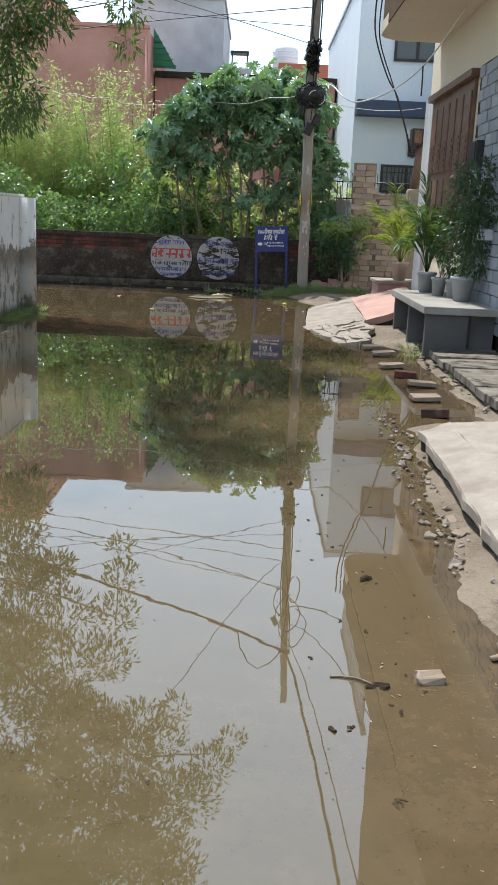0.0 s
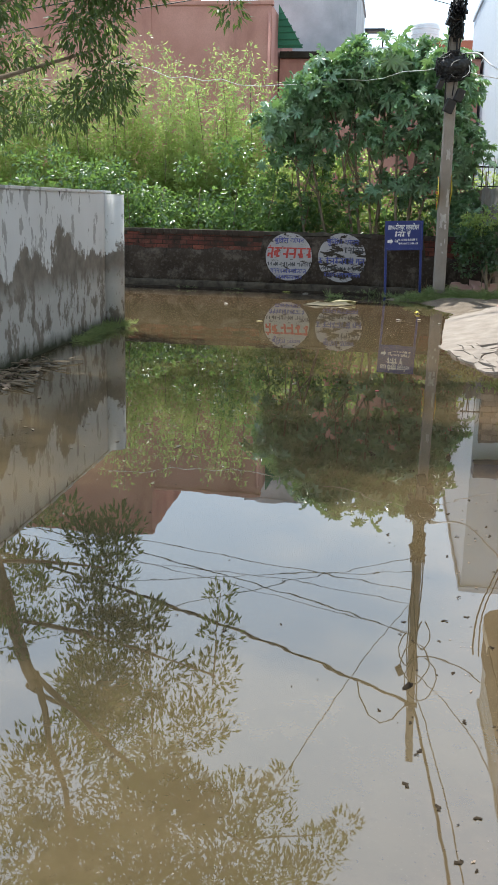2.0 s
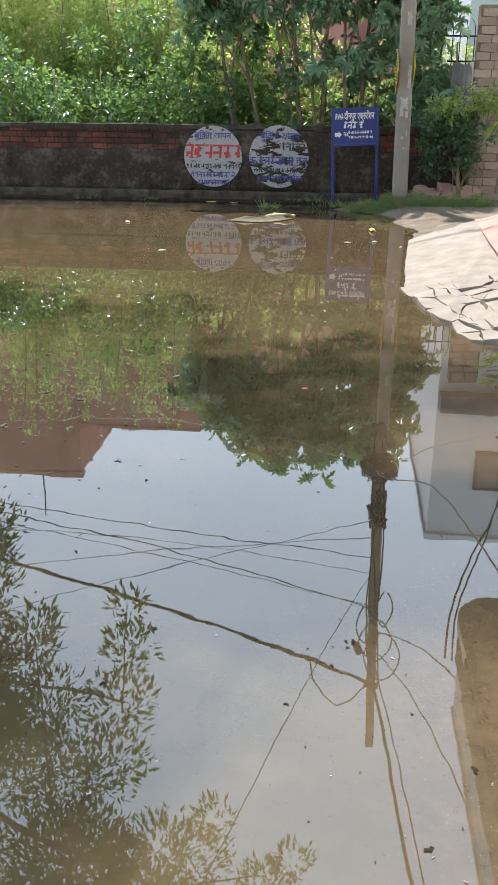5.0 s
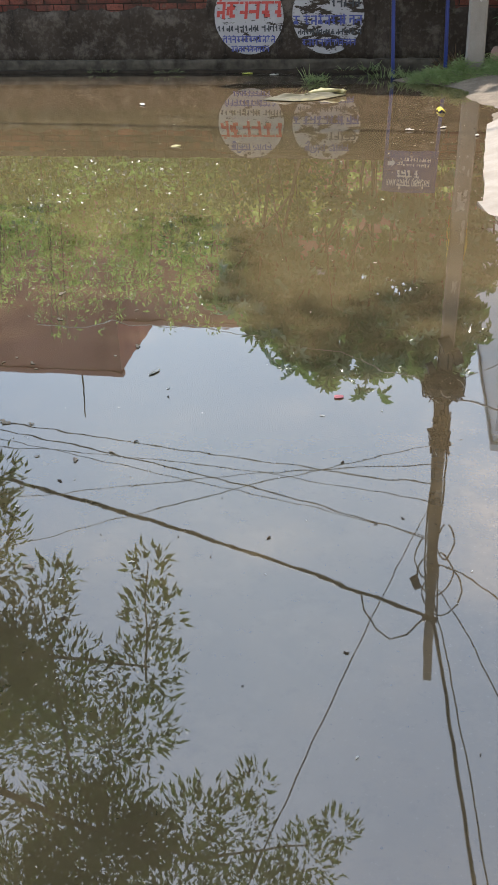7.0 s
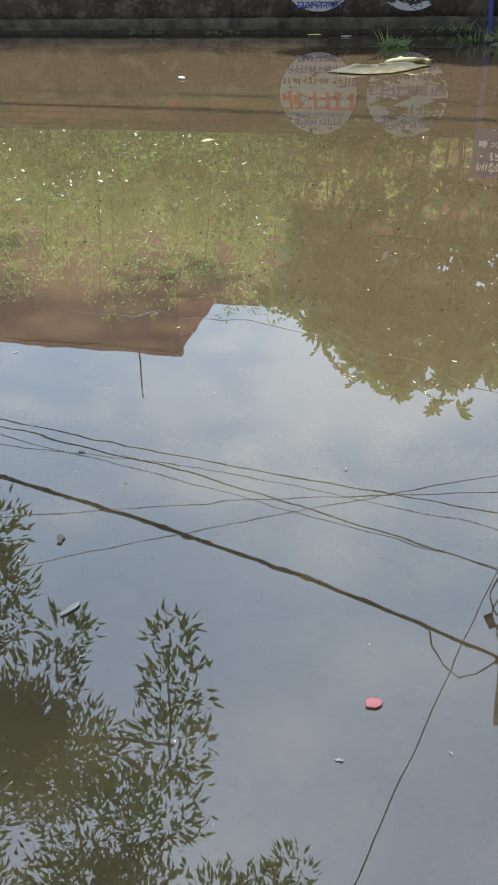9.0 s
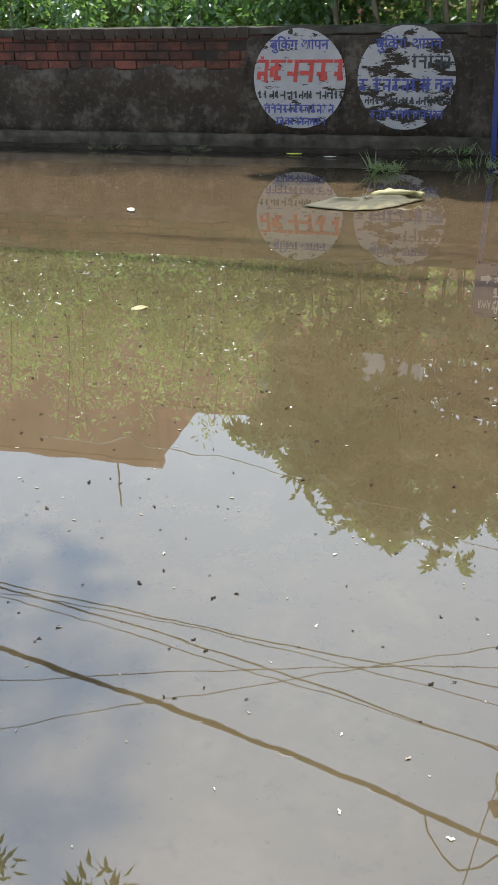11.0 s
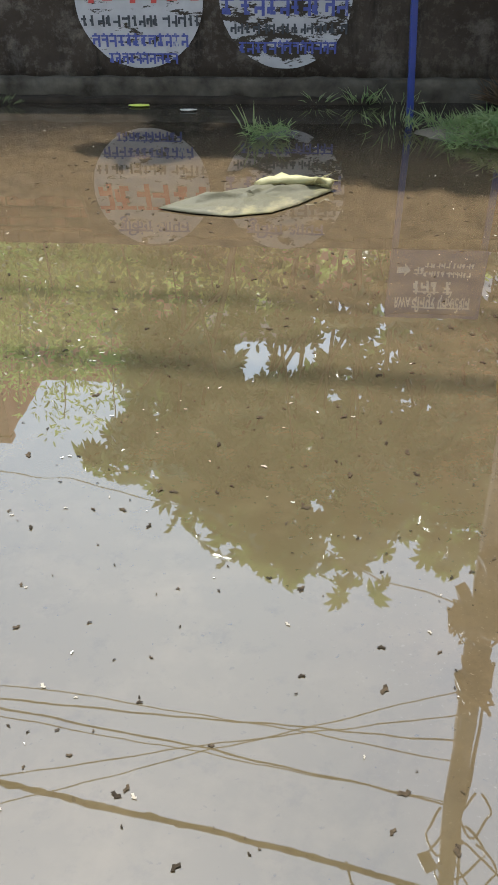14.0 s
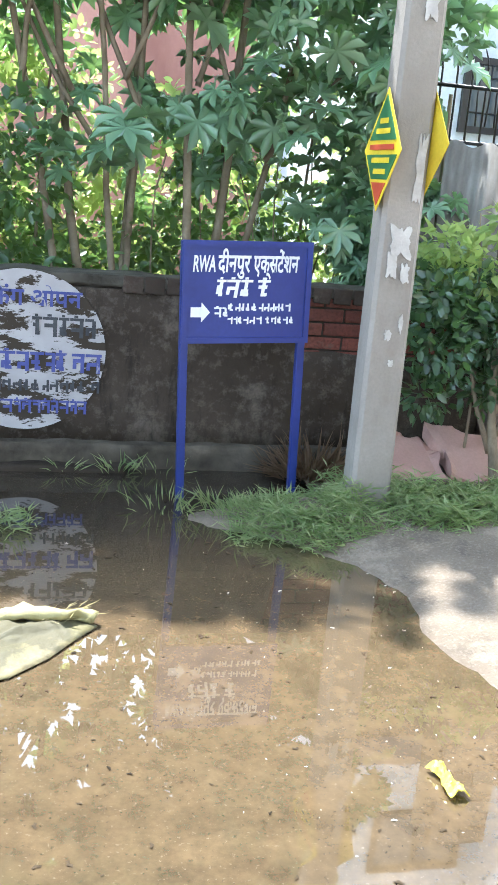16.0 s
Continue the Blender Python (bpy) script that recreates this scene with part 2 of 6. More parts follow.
GREEN_PAINT = surface("green_print", (0.03, 0.13, 0.05), (0.04, 0.16, 0.06), 6.0, 0.5, 0.05)
RED_PAINT = surface("red_print", (0.50, 0.06, 0.03), (0.56, 0.09, 0.04), 6.0, 0.5, 0.05)
YELLOW_BOARD = surface("yellow_board", (0.72, 0.50, 0.02), (0.80, 0.58, 0.04), 6.0, 0.5, 0.05)
PAPER = surface("torn_paper", (0.40, 0.36, 0.33), (0.58, 0.55, 0.51), 14.0, 0.8, 0.2)
RUST_SHEET = surface("weathered_sheet", (0.24, 0.245, 0.225), (0.38, 0.375, 0.345), 3.0, 0.85, 0.5, 40.0, stain=(0.15, 0.12, 0.095), stain_at=(0.42, 0.62))

LEAF_BROAD = leaf_material("broad_leaf", (0.14, 0.28, 0.16), (0.36, 0.52, 0.33), (0.34, 0.58, 0.15), 0.28, 1.0, 0.24)
LEAF_FINE = leaf_material("fine_leaf", (0.10, 0.20, 0.05), (0.48, 0.57, 0.19), (0.62, 0.76, 0.24), 0.42, 0.8, 0.52)
LEAF_DARK = leaf_material("dark_leaf", (0.030, 0.07, 0.032), (0.15, 0.26, 0.11), (0.30, 0.50, 0.11), 0.32, 1.0, 0.42)
LEAF_HANGING = leaf_material("hanging_leaf", (0.030, 0.062, 0.02), (0.11, 0.165, 0.05), (0.21, 0.32, 0.065), 0.5, 0.5, 0.32)
LEAF_SHRUB = leaf_material("glossy_shrub_leaf", (0.03, 0.07, 0.04), (0.08, 0.145, 0.075), (0.20, 0.38, 0.07), 0.30, 1.0, 0.35)
GRASS = leaf_material("grass_blade", (0.06, 0.13, 0.045), (0.52, 0.53, 0.28), (0.42, 0.56, 0.18), 0.5, 0.4)
DRY_GRASS = leaf_material("dry_grass_blade", (0.09, 0.055, 0.035), (0.28, 0.19, 0.12), (0.25, 0.16, 0.08), 0.6, 0.3)
LEAF_POT = leaf_material("pot_plant_leaf", (0.018, 0.045, 0.02), (0.06, 0.11, 0.05), (0.12, 0.22, 0.05), 0.42, 0.6, 0.35)
PALM_DARK = leaf_material("dark_palm_leaf", (0.03, 0.075, 0.025), (0.09, 0.15, 0.05), (0.16, 0.28, 0.06), 0.4, 0.7)
PALM = leaf_material("palm_leaf", (0.09, 0.17, 0.02), (0.20, 0.26, 0.04), (0.40, 0.48, 0.06), 0.45, 0.5)


def lime_wall_material():
    """Flaking lime wash over brown plaster, with salt near the foot."""
    n = Nodes("flaking_lime_wash")
    z = n.axis(2)
    edge = n.math("ADD", z, n.math("MULTIPLY", n.math("SUBTRACT", n.noise(1.5, 9, 0.66, n.stretch(1, 1, 0.7)), 0.5), 1.7))
    upper = n.step(edge, 1.01, 1.06)
    flake = n.step(n.noise(5.0, 6, 0.65, n.stretch(1, 1, 0.5)), 0.57, 0.59)
    lime = n.mix(n.noise(2.0, 4), (0.70, 0.69, 0.67), (0.84, 0.83, 0.81))
    lime = n.mix(n.math('MULTIPLY', flake, 0.75), lime, (0.36, 0.34, 0.31))
    brown = n.mix(n.step(n.noise(7, 6), 0.3, 0.7), (0.19, 0.165, 0.135), (0.30, 0.26, 0.215))
    salt = n.math("MULTIPLY", n.step(n.noise(4.5, 8, 0.72, n.stretch(1, 1, 0.5)), 0.45, 0.50), n.step(z, 0.82, 0.55))
    brown = n.mix(n.math("MULTIPLY", salt, 0.8), brown, (0.60, 0.58, 0.54))
    damp = n.step(n.math("ADD", z, n.math("MULTIPLY", n.noise(5, 4), 0.2)), 0.28, 0.12)
    c = n.mix(upper, brown, lime)
    c = n.mix(damp, c, (0.055, 0.06, 0.035))
    drip = n.step(n.noise(9.0, 3, 0.5, n.stretch(1, 1, 0.12)), 0.62, 0.66)
    c = n.mix(n.math("MULTIPLY", drip, n.step(z, 1.58, 1.66)), c, (0.05, 0.045, 0.035))
    n.bump(n.math("ADD", upper, n.noise(30, 4)), 0.5, 0.006)
    return n.end(c, 0.9)


def disc_material():
    """White paint that has flaked off in patches down to the plaster."""
    n = Nodes("flaked_white_paint")
    a = n.noise(7.0, 7, 0.7, n.stretch(0.6, 1, 1.6))
    x = n.axis(0)
    worn = n.step(n.math("ADD", a, n.math("MULTIPLY", n.step(x, -6.1, -5.9), 0.07)), 0.572, 0.592)
    white = n.mix(n.noise(12, 4), (0.31, 0.29, 0.285), (0.47, 0.44, 0.435))
    c = n.mix(worn, white, (0.05, 0.039, 0.029))
    n.bump(a, 0.3)
    return n.end(c, 0.9)


def plaster_material():
    """Old cement plaster, blackened in runs from the top, with lighter mended and rubbed places."""
    n = Nodes("grimy_plaster")
    c = n.mix(n.step(n.noise(1.6, 6, 0.6), 0.35, 0.65), (0.034, 0.025, 0.018), (0.066, 0.050, 0.037))
    c = n.mix(n.math("MULTIPLY", n.step(n.noise(4.5, 7, 0.68), 0.53, 0.66), 0.8), c, (0.135, 0.112, 0.090))
    c = n.mix(n.step(n.noise(3.0, 6, 0.7, n.stretch(1.6, 1, 0.35)), 0.52, 0.66), c, (0.020, 0.016, 0.013))
    c = n.mix(n.math("MULTIPLY", n.step(n.noise(17, 7, 0.72), 0.52, 0.64), 0.5), c, (0.125, 0.10, 0.078))
    c = n.mix(n.math("MULTIPLY", n.step(n.noise(70, 4), 0.5, 0.75), 0.5), c, (0.040, 0.032, 0.025))
    n.bump(n.math("ADD", n.noise(5.0, 7, 0.65), n.math("MULTIPLY", n.noise(60, 4), 0.35)), 0.9, 0.012)
    return n.end(c, 0.95)


def brick_material(name, soot, deep=(0.115, 0.039, 0.030), pale=(0.23, 0.08, 0.056)):
    """Soft red brick, each a little different, with soot and old plaster smeared over it."""
    n = Nodes(name)
    r = n.add("ShaderNodeObjectInfo").outputs["Random"]
    c = n.mix(r, deep, pale)
    c = n.mix(n.math("MULTIPLY", n.step(n.noise(55, 4), 0.45, 0.7), 0.5), c, (0.06, 0.028, 0.022))
    c = n.mix(n.math("MULTIPLY", n.step(n.noise(2.6, 6, 0.7), 0.41, 0.60), soot), c, (0.046, 0.034, 0.026))
    c = n.mix(n.math("MULTIPLY", n.step(n.noise(6.0, 6, 0.7), 0.60, 0.68), 0.6), c, (0.12, 0.10, 0.08))
    n.bump(n.noise(50, 5), 0.7)
    return n.end(c, 0.95)


BRICK, BRICK_BARE, BRICK_TOP = brick_material("sooty_red_brick", 0.95), brick_material("bare_red_brick", 0.35), brick_material("blackened_brick", 0.99, (0.045, 0.036, 0.028), (0.085, 0.066, 0.052))
LIME_WALL, DISC, PLASTER = lime_wall_material(), disc_material(), plaster_material()


# ---- building helpers ----
def mesh_of(bm, name, material):
    me = bpy.data.meshes.new(name)
    bm.to_mesh(me)
    bm.free()
    for m in material if isinstance(material, (list, tuple)) else [material]:
        me.materials.append(m)
    return me


def part(name, bm, material, parent=None, label="", kind=""):
    """Links a bmesh as one mesh object, under a thing or a part."""
    ob = new(name, mesh_of(bm, name, material))
    if parent:
        ob.parent = parent
    return tagged(ob, label, kind=kind)


def thing(name, label, category, m=None, group="", kind=""):
    ob = new(name)
    if m:
        ob.matrix_world = m
    ob.empty_display_size = 0.1
    return tagged(ob, label, category, group, kind)


def solid(name, bm, material, label, category, group="", kind="", m=None):
    ob = new(name, mesh_of(bm, name, material))
    if m:
        ob.matrix_world = m
    return tagged(ob, label, category, group, kind)


def box(x0, y0, z0, x1, y1, z1, bevel=0.0, bm=None):
    bm2 = bmesh.new()
    bmesh.ops.create_cube(bm2, size=1, matrix=Matrix.Translation(((x0 + x1) / 2, (y0 + y1) / 2, (z0 + z1) / 2)) @ Matrix.Diagonal((x1 - x0, y1 - y0, z1 - z0, 1)))
    if bevel:
        bmesh.ops.bevel(bm2, geom=bm2.edges[:], offset=bevel, segments=2, affect="EDGES", profile=0.6)
    if bm is None:
        return bm2
    return join(bm, bm2)


def join(bm, other):
    me = bpy.data.meshes.new("tmp")
    other.to_mesh(me)
    other.free()
    bm.from_mesh(me)
    bpy.data.meshes.remove(me)
    return bm


def roughen(bm, amount, scale=3.0, seed=0.0):
    for v in bm.verts:
        v.co += noise.noise_vector(v.co * scale + Vector((seed, seed, seed))) * amount
    return bm


def tube(points, radius, sides=6, bm=None, taper=1.0):
    """A round bar along points; radius may taper to the end."""
    bm = bm or bmesh.new()
    pts = [Vector(p) for p in points]
    rings = []
    up = Vector((0.13, 0.31, 0.94))
    for i, p in enumerate(pts):
        d = (pts[min(i + 1, len(pts) - 1)] - pts[max(i - 1, 0)]).normalized()
        s = d.cross(up)
        s = s.normalized() if s.length > 1e-4 else Vector((1, 0, 0))
        n2 = s.cross(d)
        r = radius * (1 + (taper - 1) * i / max(1, len(pts) - 1))
        rings.append([bm.verts.new(p + r * (math.cos(a) * s + math.sin(a) * n2)) for a in (2 * math.pi * k / sides for k in range(sides))])
    for a, b in zip(rings, rings[1:]):
        for k in range(sides):
            bm.faces.new((a[k], a[(k + 1) % sides], b[(k + 1) % sides], b[k])).smooth = True
    bm.faces.new(rings[0][::-1])
    bm.faces.new(rings[-1])
    return bm


def sag(a, b, drop, n=14, wobble=0.0, seed=0):
    a, b = Vector(a), Vector(b)
    rnd = random.Random(seed)
    out = []
    for i in range(n + 1):
        t = i / n
        p = a.lerp(b, t) - Vector((0, 0, drop * 4 * t * (1 - t)))
        if 0 < i < n:
            p += Vector((rnd.uniform(-1, 1), rnd.uniform(-1, 1), rnd.uniform(-1, 1))) * wobble
        out.append(p)
    return out


def lathe(profile, sides=20, bm=None):
    bm = bm or bmesh.new()
    rings = [[bm.verts.new((r * math.cos(2 * math.pi * k / sides), r * math.sin(2 * math.pi * k / sides), z)) for k in range(sides)] for r, z in profile]
    for a, b in zip(rings, rings[1:]):
        for k in range(sides):
            bm.faces.new((a[k], a[(k + 1) % sides], b[(k + 1) % sides], b[k])).smooth = True
    bm.faces.new(rings[0][::-1])
    bm.faces.new(rings[-1])
    return bm


def prism(outline, y0, y1):
    """A plate with an outline in x and z, from y0 to y1."""
    bm = bmesh.new()
    a = [bm.verts.new((x, y0, z)) for x, z in outline]
    b = [bm.verts.new((x, y1, z)) for x, z in outline]
    bm.faces.new(a)
    bm.faces.new(b[::-1])
    for i in range(len(a)):
        j = (i + 1) % len(a)
        bm.faces.new((a[j], a[i], b[i], b[j]))
    bmesh.ops.recalc_face_normals(bm, faces=bm.faces[:])
    return bm


def raw(name, verts, faces, material, smooth=False):
    me = bpy.data.meshes.new(name)
    me.from_pydata(verts, [], faces)
    me.materials.append(material)
    if smooth:
        me.polygons.foreach_set("use_smooth", [True] * len(me.polygons))
    return me


# leaf shapes: vertices in a unit leaf along +x, faces
def palmate(lobes=8, seed=0):
    """A star-like leaf with pointed lobes round its stalk."""
    v, f = [(0.0, 0.0, 0.0)], []
    for i in range(lobes):
        a = radians(-140 + 280 * i / (lobes - 1))
        length = 0.55 + 0.45 * math.cos(a / 2)
        h = radians(140 / (lobes - 1))
        for s, rr, zz in ((-h, 0.47 * length, 0.02), (-h * 0.62, 0.74 * length, 0.06), (0.04 * math.sin(i * 5 + seed), length * (1 + 0.08 * math.sin(i * 3 + seed)), -0.2), (h * 0.62, 0.74 * length, 0.06), (h, 0.47 * length, 0.02)):
            v.append((rr * math.cos(a + s), rr * math.sin(a + s), zz))
        k = 1 + 5 * i
        f += [(0, k, k + 1, k + 2), (0, k + 2, k + 3, k + 4)]
    return np.array(v), f


def blade(width=0.28):
    """A narrow pointed leaf, folded along its rib."""
    v = np.array([(0, 0, 0), (0.35, -width / 2, 0.05), (1, 0, -0.12), (0.35, width / 2, 0.05), (0.4, 0, 0)])
    return v, [(0, 1, 4), (1, 2, 4), (2, 3, 4), (3, 0, 4)]


def oval(width=0.55):
    v = np.array([(0, 0, 0), (0.3, -width / 2, 0.04), (0.72, -width * 0.4, 0.02), (1, 0, -0.08), (0.72, width * 0.4, 0.02), (0.3, width / 2, 0.04)])
    return v, [(0, 1, 2, 3), (0, 3, 4, 5)]


def foliage(name, shape, places, aims, sizes, material, rng, roll=0.7):
    """Many leaves in one mesh: each at a place, pointing along its aim, of its size."""
    base, faces = shape
    n, k = len(places), len(base)
    x = aims / np.maximum(np.linalg.norm(aims, axis=1, keepdims=True), 1e-6)
    ref = np.tile(np.array([0.0, 0.0, 1.0]), (n, 1)) + rng.normal(0, roll, (n, 3))
    y = np.cross(ref, x)
    y /= np.maximum(np.linalg.norm(y, axis=1, keepdims=True), 1e-6)
    z = np.cross(x, y)
    verts = places[:, None] + sizes[:, None, None] * (base[None, :, 0:1] * x[:, None] + base[None, :, 1:2] * y[:, None] + base[None, :, 2:3] * z[:, None])
    me = bpy.data.meshes.new(name)
    loops = np.concatenate([np.array(f) for f in faces])
    counts = np.array([len(f) for f in faces])
    all_loops = (loops[None] + k * np.arange(n)[:, None]).ravel()
    starts = np.concatenate([[0], np.cumsum(np.tile(counts, n))[:-1]])
    me.vertices.add(n * k)
    me.vertices.foreach_set("co", verts.reshape(-1).astype(np.float32))
    me.loops.add(len(all_loops))
    me.loops.foreach_set("vertex_index", all_loops.astype(np.int32))
    me.polygons.add(len(starts))
    me.polygons.foreach_set("loop_start", starts.astype(np.int32))
    me.update(calc_edges=True)
    me.validate()
    me.materials.append(material)
    return me


def spread(clumps, per, rng, size, droop=0.25):
    """Leaf places round clump centres (x, y, z, radius): on the outer part of each, pointing out."""
    c = np.array(clumps)
    idx = np.repeat(np.arange(len(c)), np.maximum(1, (per * (c[:, 3] / c[:, 3].mean()) ** 2)).astype(int))
    d = rng.normal(0, 1, (len(idx), 3))
    d /= np.linalg.norm(d, axis=1, keepdims=True)
    r = c[idx, 3] * rng.uniform(0.35, 1.05, len(idx)) ** 0.7
    places = c[idx, :3] + d * r[:, None] * np.array([1, 1, 0.85])
    aims = d + rng.normal(0, 0.6, d.shape)
    aims[:, 2] -= droop
    return places, aims, size * rng.uniform(0.65, 1.25, len(idx))


# ---- ground and water ----
SHORE = [(-60, -3.7), (7.5, -3.68), (8.6, -3.70), (9.1, -3.68), (9.75, -3.64), (10.6, -3.56), (11.85, -3.44), (12.2, -2.75), (16.2, -2.75), (17.2, -3.2), (18.7, -3.8), (20.9, -3.7), (22.2, -3.55), (22.7, -3.72), (23.5, -3.9), (23.85, -4.15), (24.05, -4.6), (24.2, -4.55), (24.35, -3.95), (25.2, -3.75), (30, -4.5)]


def ground_height(x, y):
    xs = float(np.interp(y, [p[0] for p in SHORE], [p[1] for p in SHORE]))
    wob = 0.10 * noise.noise((x * 1.7, y * 1.7, 0)) + 0.05 * noise.noise((x * 6, y * 6, 3))
    z = max(-0.14, min(0.035 if y < 12.1 else 0.10, (x - xs + wob * (0.5 if y < 12.1 else 1.0)) * 0.2))
    if y > 25.05:
        z = max(z, 0.1)
    if x < -8.35 and y < 19.3:
        z = max(z, min(0.06, (-8.35 - x) * 0.3 - 0.05))
    if x < -17:
        z = max(z, min(0.1, (-17 - x) * 0.1 - 0.1))
    if y < -8:
        z = max(z, min(0.1, (-8 - y) * 0.1 - 0.1))
    return z + 0.02 * noise.noise((x * 2.3, y * 2.3, 7)) + 0.008 * noise.noise((x * 11, y * 11, 1))


def axis_steps(lo, hi, fine, outer):
    mid = list(np.arange(lo, hi + fine / 2, fine))
    return [lo - v for v in outer[::-1]] + mid + [hi + v for v in outer]


gx = axis_steps(-9.0, -1.0, 0.09, [0.5, 1.5, 3, 6, 12, 25, 60, 150, 400])
gy = axis_steps(7.0, 25.6, 0.09, [0.5, 1.5, 3, 6, 12, 25, 60, 150, 400])
gv = [(x, y, ground_height(x, y)) for y in gy for x in gx]
gw = len(gx)
gf = [(j * gw + i, j * gw + i + 1, (j + 1) * gw + i + 1, (j + 1) * gw + i) for j in range(len(gy) - 1) for i in range(gw - 1)]
tagged(new("ground", raw("ground", gv, gf, MUD, True)), "brown wet mud ground under and beside the flood water", "ground", kind="structure")
bm = bmesh.new()
wx, wy = [-19, -12, -8, -5, -2, 0.5], [-12, -4, 4, 10, 15, 20, 25.1]
wv = [[bm.verts.new((x, y, 0)) for x in wx] for y in wy]
for j in range(len(wy) - 1):
    for i in range(len(wx) - 1):
        bm.faces.new((wv[j][i], wv[j][i + 1], wv[j + 1][i + 1], wv[j + 1][i]))
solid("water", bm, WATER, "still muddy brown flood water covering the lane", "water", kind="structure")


# ---- painted boundary wall ----
WALL_X0, WALL_X1, WALL_Y, WALL_TOP = -20.0, -2.72, 25.0, 1.11
wall = solid("wall_north", roughen(box(WALL_X0, WALL_Y + 0.012, -0.1, WALL_X1, WALL_Y + 0.23, 1.06, 0.01), 0.004, 2.0), MORTAR, "low sooty brick boundary wall with patchy plaster", "wall", kind="structure")


def ragged_plate(x0, x1, lower, upper, y0, y1, step=0.06, uneven=1.0):
    """A coat of plaster whose lower and upper edges are functions of x."""
    bm = bmesh.new()
    n = max(2, int((x1 - x0) / step))
    cols = []
    for i in range(n + 1):
        x = x0 + (x1 - x0) * i / n
        zl, zu = lower(x), max(upper(x), lower(x) + 0.02)
        col = []
        for k in range(6):
            z = zl + (zu - zl) * k / 5
            dy = uneven * 0.006 * noise.noise((x * 4, 0, z * 4)) + uneven * 0.003 * noise.noise((x * 17, 5, z * 17))
            col.append(bm.verts.new((x, y0 + dy, z)))
        cols.append((col, bm.verts.new((x, y1, zu)), bm.verts.new((x, y1, zl))))
    for a, b in zip(cols, cols[1:]):
        for k in range(5):
            bm.faces.new((a[0][k], b[0][k], b[0][k + 1], a[0][k + 1])).smooth = True
        bm.faces.new((a[0][5], b[0][5], b[1], a[1]))
        bm.faces.new((b[0][0], a[0][0], a[2], b[2]))
    bm.faces.new([*cols[-1][0], cols[-1][1], cols[-1][2]])
    bm.faces.new([*cols[0][0], cols[0][1], cols[0][2]][::-1])
    bmesh.ops.recalc_face_normals(bm, faces=bm.faces[:])
    return bm


def plaster_edge(x):
    """Top of the plaster coat: it has fallen off over two stretches of brick."""
    full, w = 1.03, 0.05 * noise.noise((x * 3.1, 0, 0)) + 0.03 * noise.noise((x * 11, 2, 0))
    if x < -6.98:
        gap = 1.0 if noise.noise((x * 0.9 + 4.3, 9, 0)) > -0.28 else 0.35
        return 0.75 + 1.3 * w if gap > 0.5 else 0.93 + w
    if x > -3.98:
        return 0.72 + 0.5 * w
    return full


part("plaster", ragged_plate(WALL_X0, WALL_X1, lambda x: 0.10, plaster_edge, WALL_Y - 0.012, WALL_Y + 0.03), PLASTER, wall, "dark grimy plaster coat")
part("coping", ragged_plate(WALL_X0, WALL_X1, lambda x: 1.045 + 0.02 * noise.noise((x * 7, 1, 0)), lambda x: WALL_TOP - 0.004 + 0.02 * noise.noise((x * 5, 3, 0)), WALL_Y - 0.016, WALL_Y + 0.25), COPING, wall, "mossy weathered cement coping")
part("plinth", ragged_plate(WALL_X0, WALL_X1, lambda x: -0.12, lambda x: 0.15 + 0.014 * noise.noise((x * 6, 8, 0)), WALL_Y - 0.085, WALL_Y + 0.02, 0.04, 4.0), PLINTH, wall, "stained cement plinth ledge")
part("footing", ragged_plate(WALL_X0, -4.9, lambda x: -0.12, lambda x: 0.035 + 0.02 * noise.noise((x * 4, 5, 0)), WALL_Y - 0.17, WALL_Y - 0.08), SOIL_AND_SHADE, wall, "broken muddy footing edge")


def bricks(parent, x0, x1, z0, rows, y_face, material, bw=0.225, bh=0.072, gap=0.011, depth=0.06, skip=0.05, seed=1, name="brick", stagger=0.5, widths=(1.0, 1.0, 1.0), uneven=0.005):
    rnd = random.Random(seed)
    mes = []
    for k in range(3):
        b = box(-bw * widths[k] / 2, 0, -bh / 2, bw * widths[k] / 2, depth, bh / 2, 0.007)
        mes.append(mesh_of(roughen(b, uneven, 9.0, k * 3.7), name, material))
    for r in range(rows):
        x = x0 - (bw * stagger if r % 2 else 0)
        while x < x1:
            q = rnd.randrange(3)
            if rnd.random() > skip:
                ob = new(name, mes[q])
                ob.parent = parent
                ob.matrix_world = pose(x + bw * widths[q] / 2, y_face + rnd.uniform(-0.004, 0.006), z0 + bh / 2 + r * (bh + gap), rnd.uniform(-1, 1), rnd.uniform(-0.6, 0.6), rnd.uniform(-1, 1))
            x += bw * widths[q] + gap


# painted discs on the wall
def disc(cx, cz, r, name, label, seed):
    bm = bmesh.new()
    ring = []
    for k in range(96):
        a = 2 * math.pi * k / 96
        rr = r * (1 + 0.012 * noise.noise((math.cos(a) * 3 + seed, math.sin(a) * 3, 0)) + 0.006 * noise.noise((math.cos(a) * 14 + seed, math.sin(a) * 14, 0)))
        ring.append(bm.verts.new((cx + rr * math.cos(a), 0, cz + rr * 1.005 * math.sin(a))))
    bm.faces.new(ring[::-1])
    ext = bmesh.ops.extrude_face_region(bm, geom=bm.faces[:])
    for v in ext["geom"]:
        if isinstance(v, bmesh.types.BMVert):
            v.co.y -= 0.003
    bmesh.ops.recalc_face_normals(bm, faces=bm.faces[:])
    return solid(name, bm, DISC, label, "painted sign", "painted discs on the wall", m=Matrix.Translation((0, WALL_Y - 0.017, 0)))


